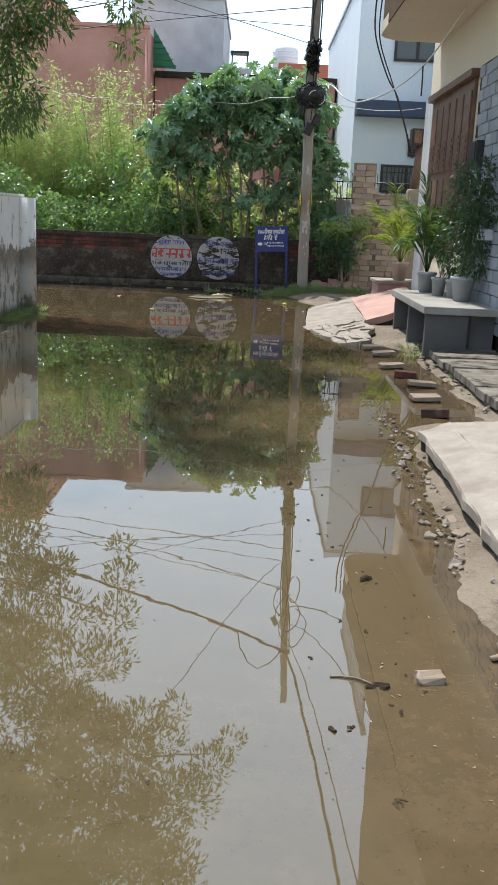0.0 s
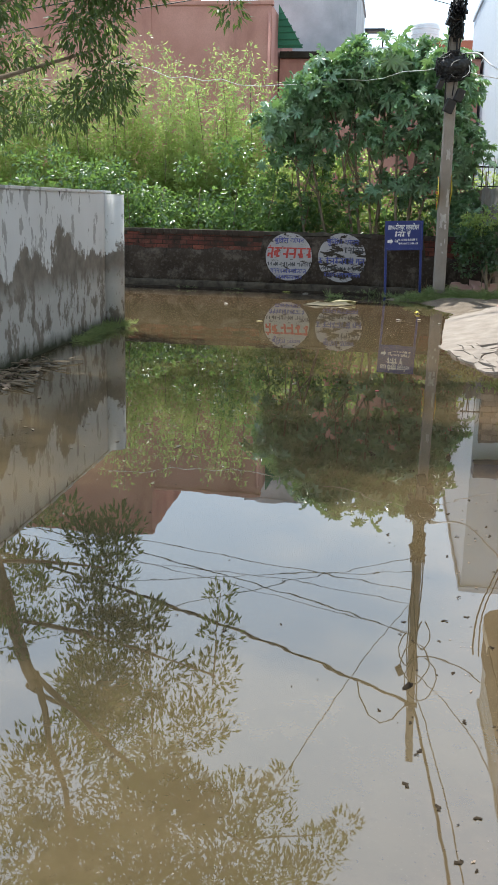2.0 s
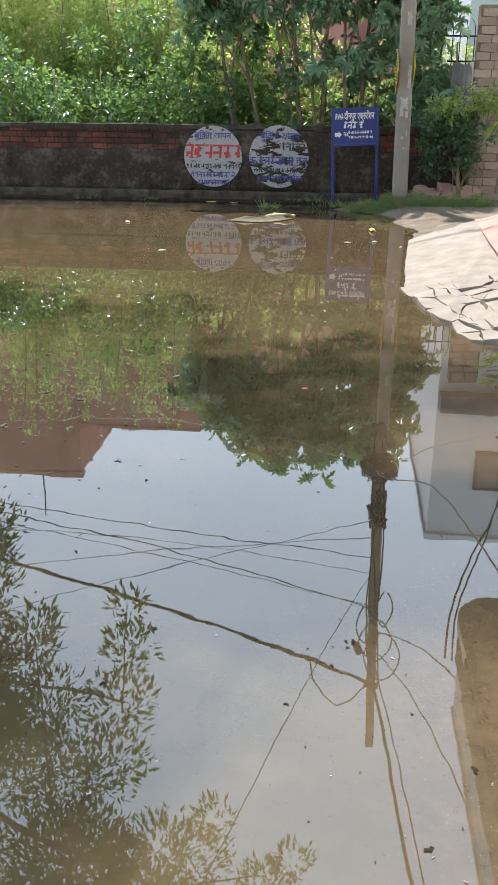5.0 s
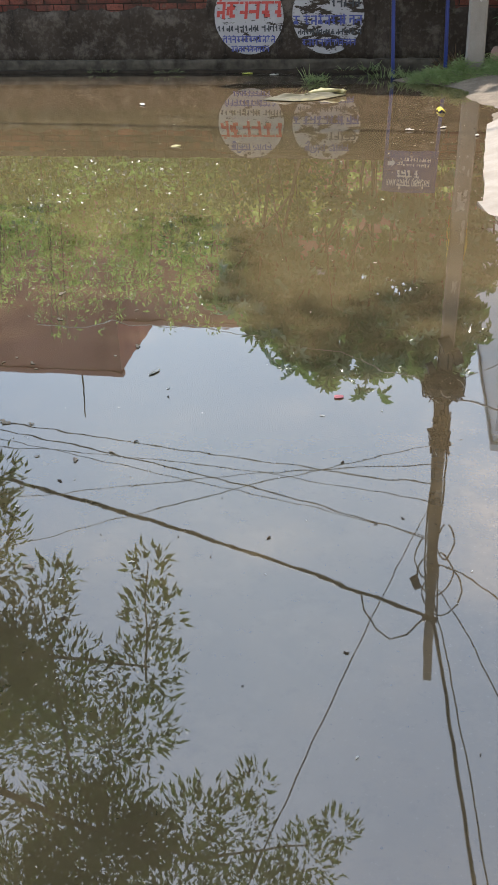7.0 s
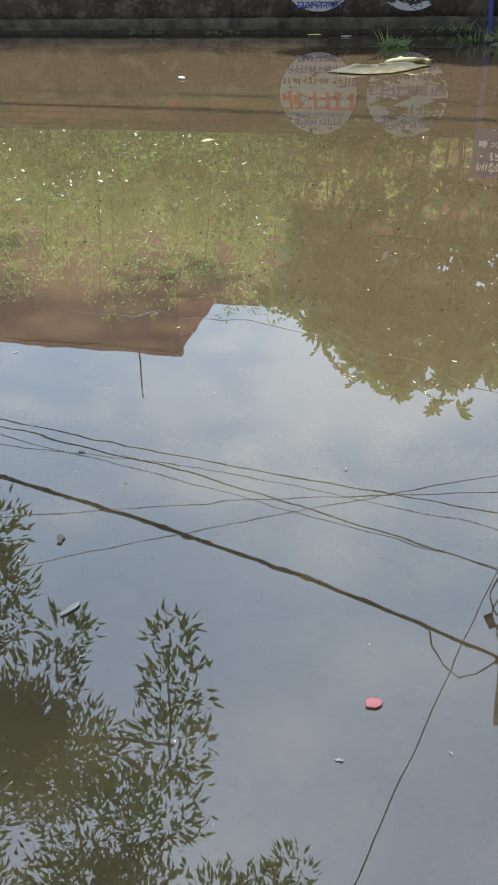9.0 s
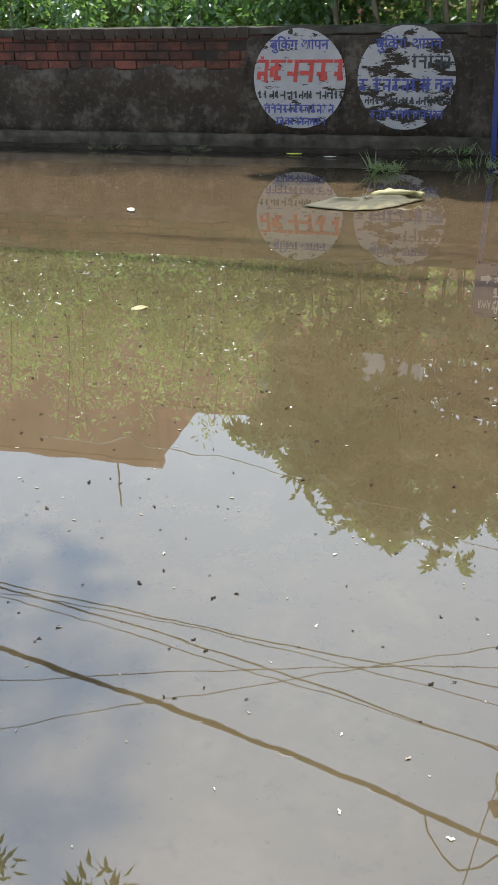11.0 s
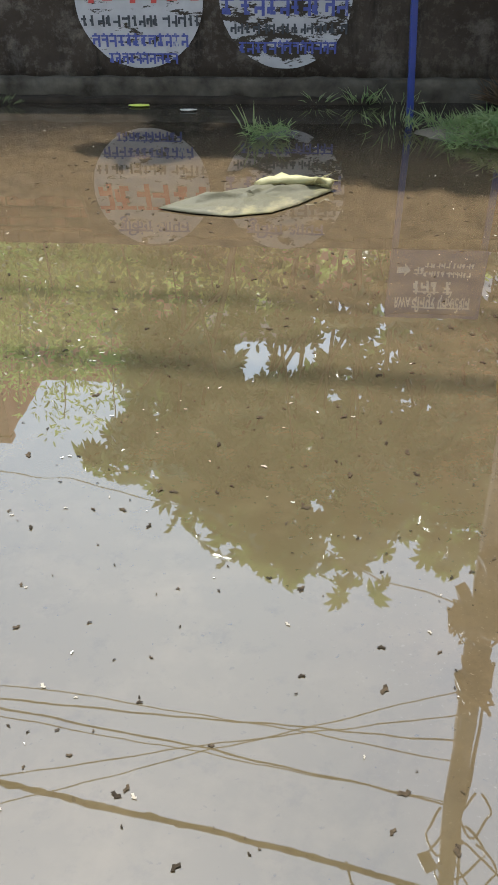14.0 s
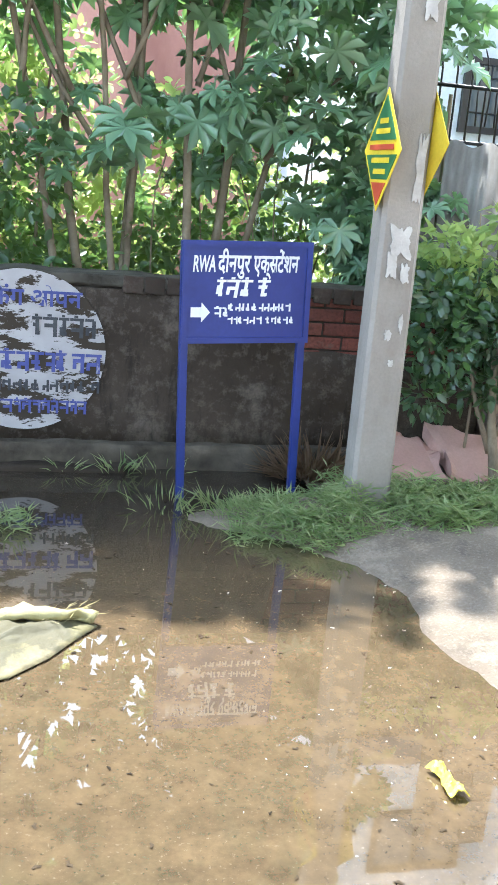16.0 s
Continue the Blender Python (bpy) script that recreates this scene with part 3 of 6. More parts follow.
def lettering(body, x, z, size, y, material, parent, name="lettering", width=None, shear=0.0):
    c = bpy.data.curves.new("text", "FONT")
    c.body, c.size, c.shear, c.extrude, c.align_x = body, size, shear, 0.0012, "CENTER"
    c.offset = size * 0.022
    ob = bpy.data.objects.new("text", c)
    scene.collection.objects.link(ob)
    bpy.context.view_layer.update()
    me = bpy.data.meshes.new_from_object(ob)
    wide = max(v.co.x for v in me.vertices) - min(v.co.x for v in me.vertices)
    sx = width / wide if width else 1.0
    me.transform(Matrix.Diagonal((sx, 1, 1, 1)))
    me.name = name
    me.materials.clear()
    me.materials.append(material)
    bpy.data.objects.remove(ob)
    out = new(name, me)
    out.parent = parent
    out.matrix_parent_inverse = parent.matrix_world.inverted()
    out.matrix_world = pose(x, y, z, 90)
    return out


def bars(x0, x1, z, h, y, material, parent, name="lettering", headline=True, seed=0, slant=0.0, dense=1.0):
    """A line of unreadable writing: plain upright bars, under one long bar where the script has it."""
    rnd = random.Random(seed)
    bm = bmesh.new()
    t = h * 0.19
    layer = [0]

    def bar(xa, za, xb, zb):
        layer[0] = (layer[0] + 1) % 9
        box(xa, -0.001 - 0.00025 * layer[0], za, xb, 0.001, zb, 0, bm)

    x = x0
    while x < x1 - h * 0.3:
        w = h * rnd.uniform(0.45, 0.8)
        if headline:
            bar(x, z + h * 0.86, min(x + w * 1.05, x1), z + h)
        k = rnd.uniform(0.25, 0.6)
        if rnd.random() < 0.6:
            bar(x + w * 0.72, z, x + w * 0.72 + t, z + h * 0.9)
        else:
            bar(x + w * 0.35, z + h * 0.1, x + w * 0.35 + t, z + h * 0.9)
            bar(x + w * 0.35, z + h * 0.08, x + w * 0.8, z + h * 0.08 + t)
        bar(x + w * 0.1, z + h * k, x + w * 0.74, z + h * k + t)
        if rnd.random() < 0.6 * dense:
            bar(x + w * 0.08, z + h * k * 0.4, x + w * 0.08 + t, z + h * (k + 0.1))
        if rnd.random() < 0.4 and headline:
            bar(x + w * 0.3, z + h * 1.02, x + w * 0.6, z + h * 1.14)
        x += w * 1.12 if rnd.random() > 0.12 else w * 1.5
    for v in bm.verts:
        v.co.x += slant * (v.co.z - z)
    ob = part(name, bm, material, parent, kind="stuff")
    ob.matrix_parent_inverse = parent.matrix_world.inverted()
    ob.matrix_world = Matrix.Translation((0, y, 0))
    return ob


LY = WALL_Y - 0.022
d1 = disc(-6.485, 0.652, 0.443, "painted_disc", "white painted disc with red, blue and black lettering", 1)
lettering("बुिकंग ओपन", -6.485, 0.915, 0.125, LY, INK_BLUE, d1, width=0.56)
bars(-6.91, -6.09, 0.625, 0.20, LY, INK_RED, d1, seed=4, slant=0.1)
bars(-6.90, -6.05, 0.475, 0.082, LY, INK_BLACK, d1, headline=False, seed=5)
bars(-6.83, -6.13, 0.345, 0.078, LY, INK_BLUE, d1, seed=6)
bars(-6.72, -6.24, 0.235, 0.070, LY, INK_BLUE, d1, seed=7)
d2 = disc(-5.48, 0.66, 0.45, "painted_disc", "white painted disc, half flaked off, with blue lettering", 5)
lettering("बुिकंग ओपन", -5.47, 0.915, 0.13, LY, INK_BLUE, d2, width=0.60)
bars(-5.44, -5.10, 0.745, 0.11, LY, INK_BLACK, d2, seed=14)
bars(-5.92, -5.04, 0.545, 0.11, LY, INK_BLUE, d2, seed=15)
bars(-5.86, -5.06, 0.43, 0.075, LY, INK_BLACK, d2, headline=False, seed=16)
bars(-5.80, -5.12, 0.305, 0.075, LY, INK_BLUE, d2, seed=17)
# paint worn off in a broad band over the second disc
part("bare_patch", ragged_plate(-5.935, -5.33, lambda x: 0.665 + 0.03 * noise.noise((x * 9, 3, 1)), lambda x: 0.815 + 0.02 * noise.noise((x * 8, 1, 1)), WALL_Y - 0.0245, WALL_Y - 0.015, 0.03, 0.1), PLASTER, d2, "bare dark plaster where the paint has gone")

# ---- name board ----
board = thing("street_sign", "dark blue metal street sign on two posts in the grass", "sign")
SY = -0.02
part("panel", box(-0.335, SY, 0.835, 0.335, SY + 0.022, 1.345, 0.003), SIGN_BLUE, board)
bm = box(-0.338, SY - 0.012, 1.318, 0.338, SY - 0.001, 1.348)
box(-0.338, SY - 0.012, 0.832, 0.338, SY - 0.001, 0.86, 0, bm)
box(-0.338, SY - 0.012, 0.86, -0.31, SY - 0.001, 1.318, 0, bm)
box(0.31, SY - 0.012, 0.86, 0.338, SY - 0.001, 1.318, 0, bm)
part("rim", bm, SIGN_BLUE, board)
for x in (-0.315, 0.315):
    part("post", box(x - 0.021, SY + 0.024, -0.12, x + 0.021, SY + 0.062, 1.34, 0.003), SIGN_BLUE, board)
part("arrow", prism([(-0.29, 0.965), (-0.235, 0.965), (-0.235, 0.94), (-0.19, 0.99), (-0.235, 1.04), (-0.235, 1.015), (-0.29, 1.015)], SY - 0.004, SY - 0.001), SIGN_WHITE, board, "white painted arrow")
lettering("RWA", -0.228, 1.195, 0.112, SY - 0.003, SIGN_WHITE, board, width=0.115, shear=0.15)
lettering("दीनपुर", -0.075, 1.195, 0.125, SY - 0.003, SIGN_WHITE, board, width=0.17, shear=0.1)
lettering("एक्सटेंशन", 0.145, 1.195, 0.125, SY - 0.003, SIGN_WHITE, board, width=0.24, shear=0.1)
bars(-0.17, 0.11, 1.065, 0.09, SY - 0.003, SIGN_WHITE, board, seed=21, slant=0.15)
bars(-0.17, -0.11, 0.965, 0.05, SY - 0.003, SIGN_WHITE, board, seed=22)
bars(-0.10, 0.245, 0.995, 0.045, SY - 0.003, SIGN_WHITE, board, headline=False, seed=23)
bars(-0.10, 0.245, 0.93, 0.042, SY - 0.003, SIGN_WHITE, board, headline=False, seed=24)
board.matrix_world = pose(-4.318, 24.43, 0.035, 1.0, -2.3, 5.0)


# ---- utility pole ----
pole = thing("utility_pole", "tall weathered concrete utility pole hung with black cable coils", "utility pole")
PX, PY = -3.68, 24.16
bm = bmesh.new()
rings = []
for k in range(19):
    z = -0.2 + 9.35 * k / 18
    f = k / 18
    w, d = 0.108 - 0.038 * f, 0.09 - 0.03 * f
    cx, cy = PX + 0.07 * f - 0.08 * math.sin(math.pi * f), PY - 0.25 * f
    c = 0.02
    rings.append([bm.verts.new((cx + a, cy + b, z)) for a, b in ((-w + c, -d), (w - c, -d), (w, -d + c), (w, d - c), (w - c, d), (-w + c, d), (-w, d - c), (-w, -d + c))])
for a, b in zip(rings, rings[1:]):
    for i in range(8):
        bm.faces.new((a[i], a[(i + 1) % 8], b[(i + 1) % 8], b[i]))
bm.faces.new(rings[-1])
bm.faces.new(rings[0][::-1])
part("shaft", roughen(bm, 0.006, 1.5), POLE_CONCRETE, pole)


def at_pole(z):
    f = (z + 0.2) / 9.35
    return Vector((PX + 0.07 * f - 0.08 * math.sin(math.pi * max(0, f)), PY - 0.25 * f, z))


def coil(z, radius, turns, thick, seed, tilt=70.0, spread_z=0.12):
    rnd = random.Random(seed)
    pts = []
    c = at_pole(z) + Vector((0, -0.12, 0))
    for i in range(turns * 14):
        a = 2 * math.pi * i / 14
        r = radius * (0.25 + 0.75 * rnd.random() ** 0.6)
        pts.append(c + Vector((r * math.cos(a), spread_z * 1.6 * (rnd.random() - 0.5) - 0.02, r * 0.72 * math.sin(a) + spread_z * (rnd.random() - 0.5))))
    return tube(pts, thick, 5)


for k in range(7):
    pts = [at_pole(z) + Vector((0.11 * math.cos(k * 2.1 + z * 0.8) , -0.09 + 0.03 * math.sin(k + z * 1.7), 0)) for z in np.linspace(3.3 + 0.15 * k, 7.9 - 0.3 * (k % 3), 30)]
    part("riser_cable", tube(pts, 0.013, 5), CABLE, pole, "black cable clipped up the pole")
bm = bmesh.new()
bmesh.ops.create_icosphere(bm, subdivisions=4, radius=1.0)
bmesh.ops.scale(bm, verts=bm.verts[:], vec=(0.27, 0.15, 0.16))
bmesh.ops.translate(bm, verts=bm.verts[:], vec=at_pole(3.9) + Vector((0, -0.12, 0)))
part("coil_core", roughen(roughen(bm, 0.05, 7, 2), 0.02, 30, 4), CABLE, pole, "packed turns of black cable")
part("cable_coil", coil(3.90, 0.31, 18, 0.013, 3), CABLE, pole, "bulky coil of black cable")
for k, (w, h2, dx) in enumerate(((0.16, 0.14, 0.10), (0.12, 0.18, -0.12))):
    pts = [at_pole(3.9) + Vector((dx + w * math.sin(a), -0.24 - 0.04 * math.sin(2 * a + k), -0.05 - h2 * math.cos(a))) for a in np.linspace(0.3, 2 * math.pi - 0.3, 20)]
    part("cable_loop", tube(pts, 0.007, 5), WHITE_CABLE if k == 0 else CABLE, pole, "thin cable slung round the coil")
part("cable_coil", coil(4.75, 0.15, 9, 0.018, 5, spread_z=0.25), CABLE, pole, "tangled black cable")
part("cable_coil", coil(4.45, 0.13, 6, 0.018, 6, spread_z=0.2), CABLE, pole, "tangled black cable")
for z, w, h, dx in ((3.45, 0.13, 0.20, 0.13), (3.28, 0.16, 0.22, -0.02), (3.62, 0.10, 0.16, -0.2), (4.62, 0.12, 0.2, -0.1), (7.15, 0.12, 0.2, -0.24)):
    c = at_pole(z) + Vector((dx, -0.15, 0))
    b = box(-w / 2, -0.05, -h / 2, w / 2, 0.05, h / 2, 0.012)
    bmesh.ops.rotate(b, verts=b.verts[:], matrix=Euler((0.1, 0.35, 0.3)).to_matrix(), cent=(0, 0, 0))
    bmesh.ops.translate(b, verts=b.verts[:], vec=c)
    part("junction_box", b, BLACK, pole, "dark junction box")
bm = tube([at_pole(7.9) + Vector((-0.12, -0.07, 0)), at_pole(7.9) + Vector((0.12, -0.07, 0))], 0.05, 8)
part("clamp", bm, BLACK, pole, "dark metal clamp")
for k, (z, r, dx) in enumerate(((7.0, 0.30, 0.05), (6.7, 0.25, -0.12), (7.3, 0.34, 0.16), (6.4, 0.22, 0.18))):
    c = at_pole(z)
    pts = [c + Vector((dx + r * math.sin(a) * (0.6 if k % 2 else 0.9), -0.12 + 0.05 * math.cos(3 * a), -r * 1.3 * math.cos(a))) for a in np.linspace(0.2, 2 * math.pi - 0.2, 22)]
    part("cable_loop", tube(pts, 0.012, 5), CABLE, pole, "hanging loop of black cable")


def plaque(outline, y, m, name, parts_list):
    t = thing(name, *parts_list[0])
    for nm, ol, dy, mat in parts_list[1]:
        o = part(nm, prism(ol, y - dy, y), mat, t)
    t.matrix_world = m
    return t


OL = [(0, -0.285), (0.23, -0.01), (0.0, 0.265), (-0.23, -0.01)]
adv = [("backing", OL, 0.004, YELLOW_BOARD), ("green_field", [(0, 0.235), (-0.165, 0.035), (0.165, 0.035)], 0.007, GREEN_PAINT), ("green_field", [(-0.19, -0.03), (-0.10, -0.14), (0.10, -0.14), (0.19, -0.03)], 0.007, GREEN_PAINT), ("red_field", [(-0.088, -0.155), (0, -0.258), (0.088, -0.155)], 0.007, RED_PAINT)]
p1 = plaque(OL, 0, pose(-3.835, 24.06, 1.865, 0, 0, -87), "advert_plaque", (("green, yellow and red diamond board tied to the pole", "board"), adv))
for k, (z, w) in enumerate(((0.12, 0.10), (0.075, 0.17), (-0.055, 0.22), (-0.105, 0.15), (0.004, 0.30))):
    b = box(-w / 2, -0.0095, z - 0.012, w / 2, -0.0075, z + 0.012)
    o = part("lettering", b, YELLOW_BOARD if k != 4 else RED_PAINT, p1)
p2 = plaque(OL, 0, pose(-3.612, 24.10, 1.91, 0, 0, -87), "advert_plaque", (("yellow diamond board seen edge-on at the pole", "board"), [("backing", [(x * 1.1, z * 1.05) for x, z in OL], 0.004, YELLOW_BOARD)]))
for k, (x, z, w, h) in enumerate(((0.055, 1.78, 0.05, 0.34), (0.0, 1.45, 0.12, 0.17), (-0.03, 1.34, 0.06, 0.14), (0.04, 1.30, 0.05, 0.10), (0.05, 1.06, 0.025, 0.10), (-0.01, 1.0, 0.04, 0.06), (0.02, 0.86, 0.03, 0.04), (0.02, 2.5, 0.07, 0.2))):
    rnd = random.Random(k)
    c = at_pole(z)
    ol = []
    for a in np.linspace(0, 2 * math.pi, 41)[:-1]:
        q = max(abs(math.cos(a)), abs(math.sin(a))) ** -0.8 * (0.8 + 0.45 * noise.noise((2.2 * math.cos(a) + k * 5, 2.2 * math.sin(a), 1)) + rnd.uniform(-0.05, 0.05))
        ol.append((x + w * 0.5 * q * math.cos(a), h * 0.5 * q * math.sin(a)))
    b = prism(ol, -0.003, 0.003)
    bmesh.ops.translate(b, verts=b.verts[:], vec=(c.x, c.y - 0.1 + 0.007 * z / 2, z))
    part("paper_scrap", b, PAPER, pole, "torn scrap of pasted paper")


# ---- overhead cables ----
def cable(name, a, b, drop, radius, label, material=CABLE, wobble=0.0, seed=0, n=18):
    return solid(name, tube(sag(a, b, drop, n, wobble, seed), radius, 6), material, label, "cable", "overhead cables")


cable("bundled_cable", at_pole(7.9) + Vector((-0.06, 0, 0)), (-17.3, 23.27, 4.42), 0.585, 0.031, "thick twisted black bundled cable strung from the pole", wobble=0.012, n=60)
twist = sag(at_pole(7.9) + Vector((-0.06, 0, 0)), (-17.3, 23.27, 4.42), 0.585, 90)
solid("wrapping_cable", tube([p + Vector((0, 0.033 * math.sin(1.7 * i), 0.033 * math.cos(1.7 * i))) for i, p in enumerate(twist)], 0.012, 5), CABLE, "thin black cable lashed round the bundled cable", "cable", "overhead cables")
bm = tube([Vector((-4.72, 24.0, 7.56)), Vector((-4.66, 23.98, 7.9)), Vector((-4.47, 23.97, 8.24)), Vector((-4.24, 23.96, 8.44)), Vector((-3.98, 23.96, 8.30)), Vector((-3.77, 23.95, 7.99)), at_pole(7.9)], 0.014, 6)
solid("slack_cable", bm, CABLE, "slack black cable looping to the pole", "cable", "overhead cables")
for k, (za, b, dr, r) in enumerate((
    (6.47, (-14.5, 23.76, 4.45), 0.334, 0.010),
    (6.42, (-14.5, 23.96, 4.53), 0.11, 0.006),
    (5.82, (-14.5, 24.91, 6.10), 0.371, 0.006),
    (5.52, (-14.5, 23.08, 3.67), -0.122, 0.008),
    (5.17, (-14.5, 21.54, 5.92), 0.232, 0.006),
    (4.85, (-14.5, 21.83, 7.61), 0.141, 0.006),
    (5.77, (-7.5, 5.17, 4.47), 0.943, 0.006),
)):
    cable("overhead_cable", at_pole(za) + Vector((-0.03, 0, 0)), b, dr, r, "thin black cable strung across the lane", seed=k, wobble=0.006)
for k, (za, b, dr, r) in enumerate(((8.0, (-2.6, 13.5, 9.6), 0.5, 0.026), (7.6, (-2.75, 14.5, 7.9), 0.5, 0.010), (7.3, (-2.5, 18.0, 6.2), 0.35, 0.009), (6.9, (-2.2, 21.0, 6.3), 0.3, 0.012))):
    cable("overhead_cable", at_pole(za) + Vector((0.06, 0, 0)), b, dr, r, "black cable running from the pole to the house", seed=20 + k, wobble=0.01)
def strung(name, points, radius, material, label):
    """A hanging cable smoothed through a few points."""
    pts = [Vector(p) for p in points]
    out = []
    for i in range(len(pts) - 1):
        p0, p1, p2, p3 = pts[max(i - 1, 0)], pts[i], pts[i + 1], pts[min(i + 2, len(pts) - 1)]
        for q in range(6):
            t = q / 6
            out.append(0.5 * (2 * p1 + (p2 - p0) * t + (2 * p0 - 5 * p1 + 4 * p2 - p3) * t * t + (3 * p1 - p0 - 3 * p2 + p3) * t ** 3))
    return solid(name, tube(out + [pts[-1]], radius, 6), material, label, "cable", "overhead cables")


strung("service_cable", [at_pole(4.1) + Vector((0.1, -0.1, 0)), (-3.34, 23.9, 4.10), (-3.17, 23.19, 3.82), (-2.97, 22.48, 3.65), (-2.62, 21.05, 3.65), (-2.29, 19.62, 3.87), (-1.98, 18.2, 4.46)], 0.013, WHITE_CABLE, "white service cable drooping from the pole to the house")
strung("hanging_cable", [(-2.30, 19.62, 3.87), (-2.29, 19.63, 3.66), (-2.29, 19.63, 3.44)], 0.012, CABLE, "short black cable end hanging from the service cable")
strung("hanging_cable", [(-2.98, 20.35, 4.95), (-2.93, 20.62, 4.45), (-2.61, 21.3, 3.94), (-2.36, 21.7, 3.68), (-2.05, 22.5, 3.23), (-1.79, 23.1, 2.77)], 0.013, CABLE, "black cable drooping from the balcony to the gate post")
strung("hanging_cable", [(-2.90, 20.3, 4.95), (-2.86, 20.58, 4.38), (-2.49, 21.3, 3.78), (-2.13, 22.3, 3.34), (-1.86, 23.0, 2.85)], 0.011, CABLE, "black cable drooping from the balcony to the gate post")
cable("overhead_cable", at_pole(3.85) + Vector((0.2, 0, 0)), (-1.2, 26.0, 4.0), 0.12, 0.006, "thin pale cable to the white house", WHITE_CABLE)
cable("creeper_cable", (-10.6, 26.6, 4.35), at_pole(3.95), 0.35, 0.006, "thin pale cable slung over the bushes", WHITE_CABLE, wobble=0.07, seed=5)


# ---- left boundary wall ----
lw = solid("wall_west", roughen(box(-8.46, 3.0, -0.1, -8.24, 19.05, 1.70, 0.012), 0.008, 1.2), LIME_WALL, "flaking white lime-washed boundary wall with damp foot", "wall", kind="structure")
bm = lathe([(0.13, -0.1), (0.13, 1.69)], 16)
bmesh.ops.scale(bm, verts=bm.verts[:], vec=(1.15, 1.2, 1))
bmesh.ops.translate(bm, verts=bm.verts[:], vec=(-8.18, 19.08, 0))
part("pier", roughen(bm, 0.008, 1.3), LIME_WALL, lw, "rounded wall end with brown damp stains")
part("coping", roughen(box(-8.475, 3.0, 1.701, -8.225, 19.2, 1.735, 0.008), 0.006, 2.0), LIME_WALL, lw, "thin lime-washed coping with dark drips")


# ---- houses behind the wall ----
pink = thing("pink_house", "old pink plastered house behind the bushes", "house", kind="")
part("wall", box(-24, 32.4, 0, -11.05, 40, 7.88), PINK_WALL, pink, "taller pink plastered block")
part("wall", box(-11.05, 32.42, 0, -7.9, 37.5, 6.5), PINK_WALL, pink, "lower pink plastered block")
part("parapet", box(-11.0, 32.38, 6.5, -7.87, 32.6, 6.6, 0.01), PINK_WALL, pink)
part("roof_edge", box(-24, 32.36, 7.88, -11.02, 32.6, 8.0, 0.01), PINK_WALL, pink)
part("antenna_mast", tube([(-12.2, 32.7, 7.9), (-12.22, 32.7, 9.35)], 0.02, 6), BLACK, pink, "thin dark roof mast")
part("drain_stain_pipe", tube([(-7.95, 32.34, 0.2), (-7.95, 32.34, 6.3)], 0.035, 8), PINK_WALL, pink)

low = thing("brick_outbuilding", "low weathered brick outbuilding with a dark cement edge", "building")
part("wall", box(-7.86, 34.0, 0, -2.5, 37.3, 5.45), PINK_WALL, low)
part("roof_edge", roughen(box(-7.86, 33.9, 5.45, -2.45, 37.4, 5.62, 0.02), 0.03, 1.5), MORTAR, low, "crumbling dark roof edge")
aw = thing("green_awning", "green sheet lean-to with ribs on the roof", "awning")
part("sheet", prism([(-7.88, 6.75), (-7.2, 5.66), (-7.88, 5.66)], 33.6, 33.64), GREEN_SHEET, aw)
for k in range(6):
    z = 5.72 + k * 0.16
    part("rib", box(-7.88, 33.57, z, -7.2 - k * 0.105, 33.6, z + 0.03), GREEN_SHEET, aw)

grey = thing("grey_house", "bare grey cement-rendered tall house", "house")
part("wall", box(-9.1, 38, 0, -6.02, 45, 8.45), GREY_WALL, grey)
part("roof_slab", box(-9.15, 37.95, 8.45, -5.97, 45, 8.55, 0.01), GREY_WALL, grey)
orange = thing("orange_house", "orange painted parapet of a far house", "house")
part("wall", box(-4.0, 45, 0, -1.5, 50, 7.2), GREY_WALL, orange)
part("parapet", box(-4.02, 44.9, 7.0, -1.5, 45.1, 7.66, 0.01), ORANGE, orange)
tk = solid("water_tank", lathe([(0.50, 0), (0.53, 0.05), (0.53, 0.72), (0.50, 0.80), (0.44, 0.86), (0.2, 0.92), (0.18, 0.98)], 24), TANK, "pale grey plastic roof water tank", "water tank", m=pose(-3.72, 46.2, 7.6))
for z in (0.2, 0.4, 0.6):
    bm = lathe([(0.53, z), (0.545, z + 0.02), (0.545, z + 0.05), (0.53, z + 0.07)], 24)
    part("band", bm, TANK, tk)
part("stand", box(-0.5, -0.5, -0.35, 0.5, 0.5, 0.0), GREY_WALL, tk)
fr = thing("roof_frame", "dark metal frame on a far roof", "frame")
part("top", box(-5.9, 42, 7.5, -5.2, 42.6, 7.58), BLACK, fr)
for x in (-5.85, -5.28):
    part("leg", box(x, 42, 6.9, x + 0.05, 42.05, 7.5), BLACK, fr)
part("base", box(-6.0, 41.9, 6.5, -5.1, 43, 6.95), GREY_WALL, fr)
part("column", box(-5.9, 42.0, 0, -5.2, 42.9, 6.5), GREY_WALL, fr)


# ---- white house ----
WHX, WHY = -2.42, 28.5
white = thing("white_house", "pale blue-white painted two-storey house with a navy band", "house")
part("wall", box(WHX, WHY, 0, 4, 38.7, 7.2), WHITE_WALL, white)
part("roof_slab", box(WHX - 0.05, WHY - 0.1, 7.2, 4, 38.8, 7.32, 0.01), WHITE_WALL, white)
part("balcony_slab", box(WHX + 0.02, WHY - 0.42, 4.03, 1.5, WHY, 4.38, 0.01), NAVY, white, "dark navy balcony band")
part("side_wall", box(-0.42, 26.8, 0, -0.30, WHY, 6.9, 0.005), WHITE_WALL, white)


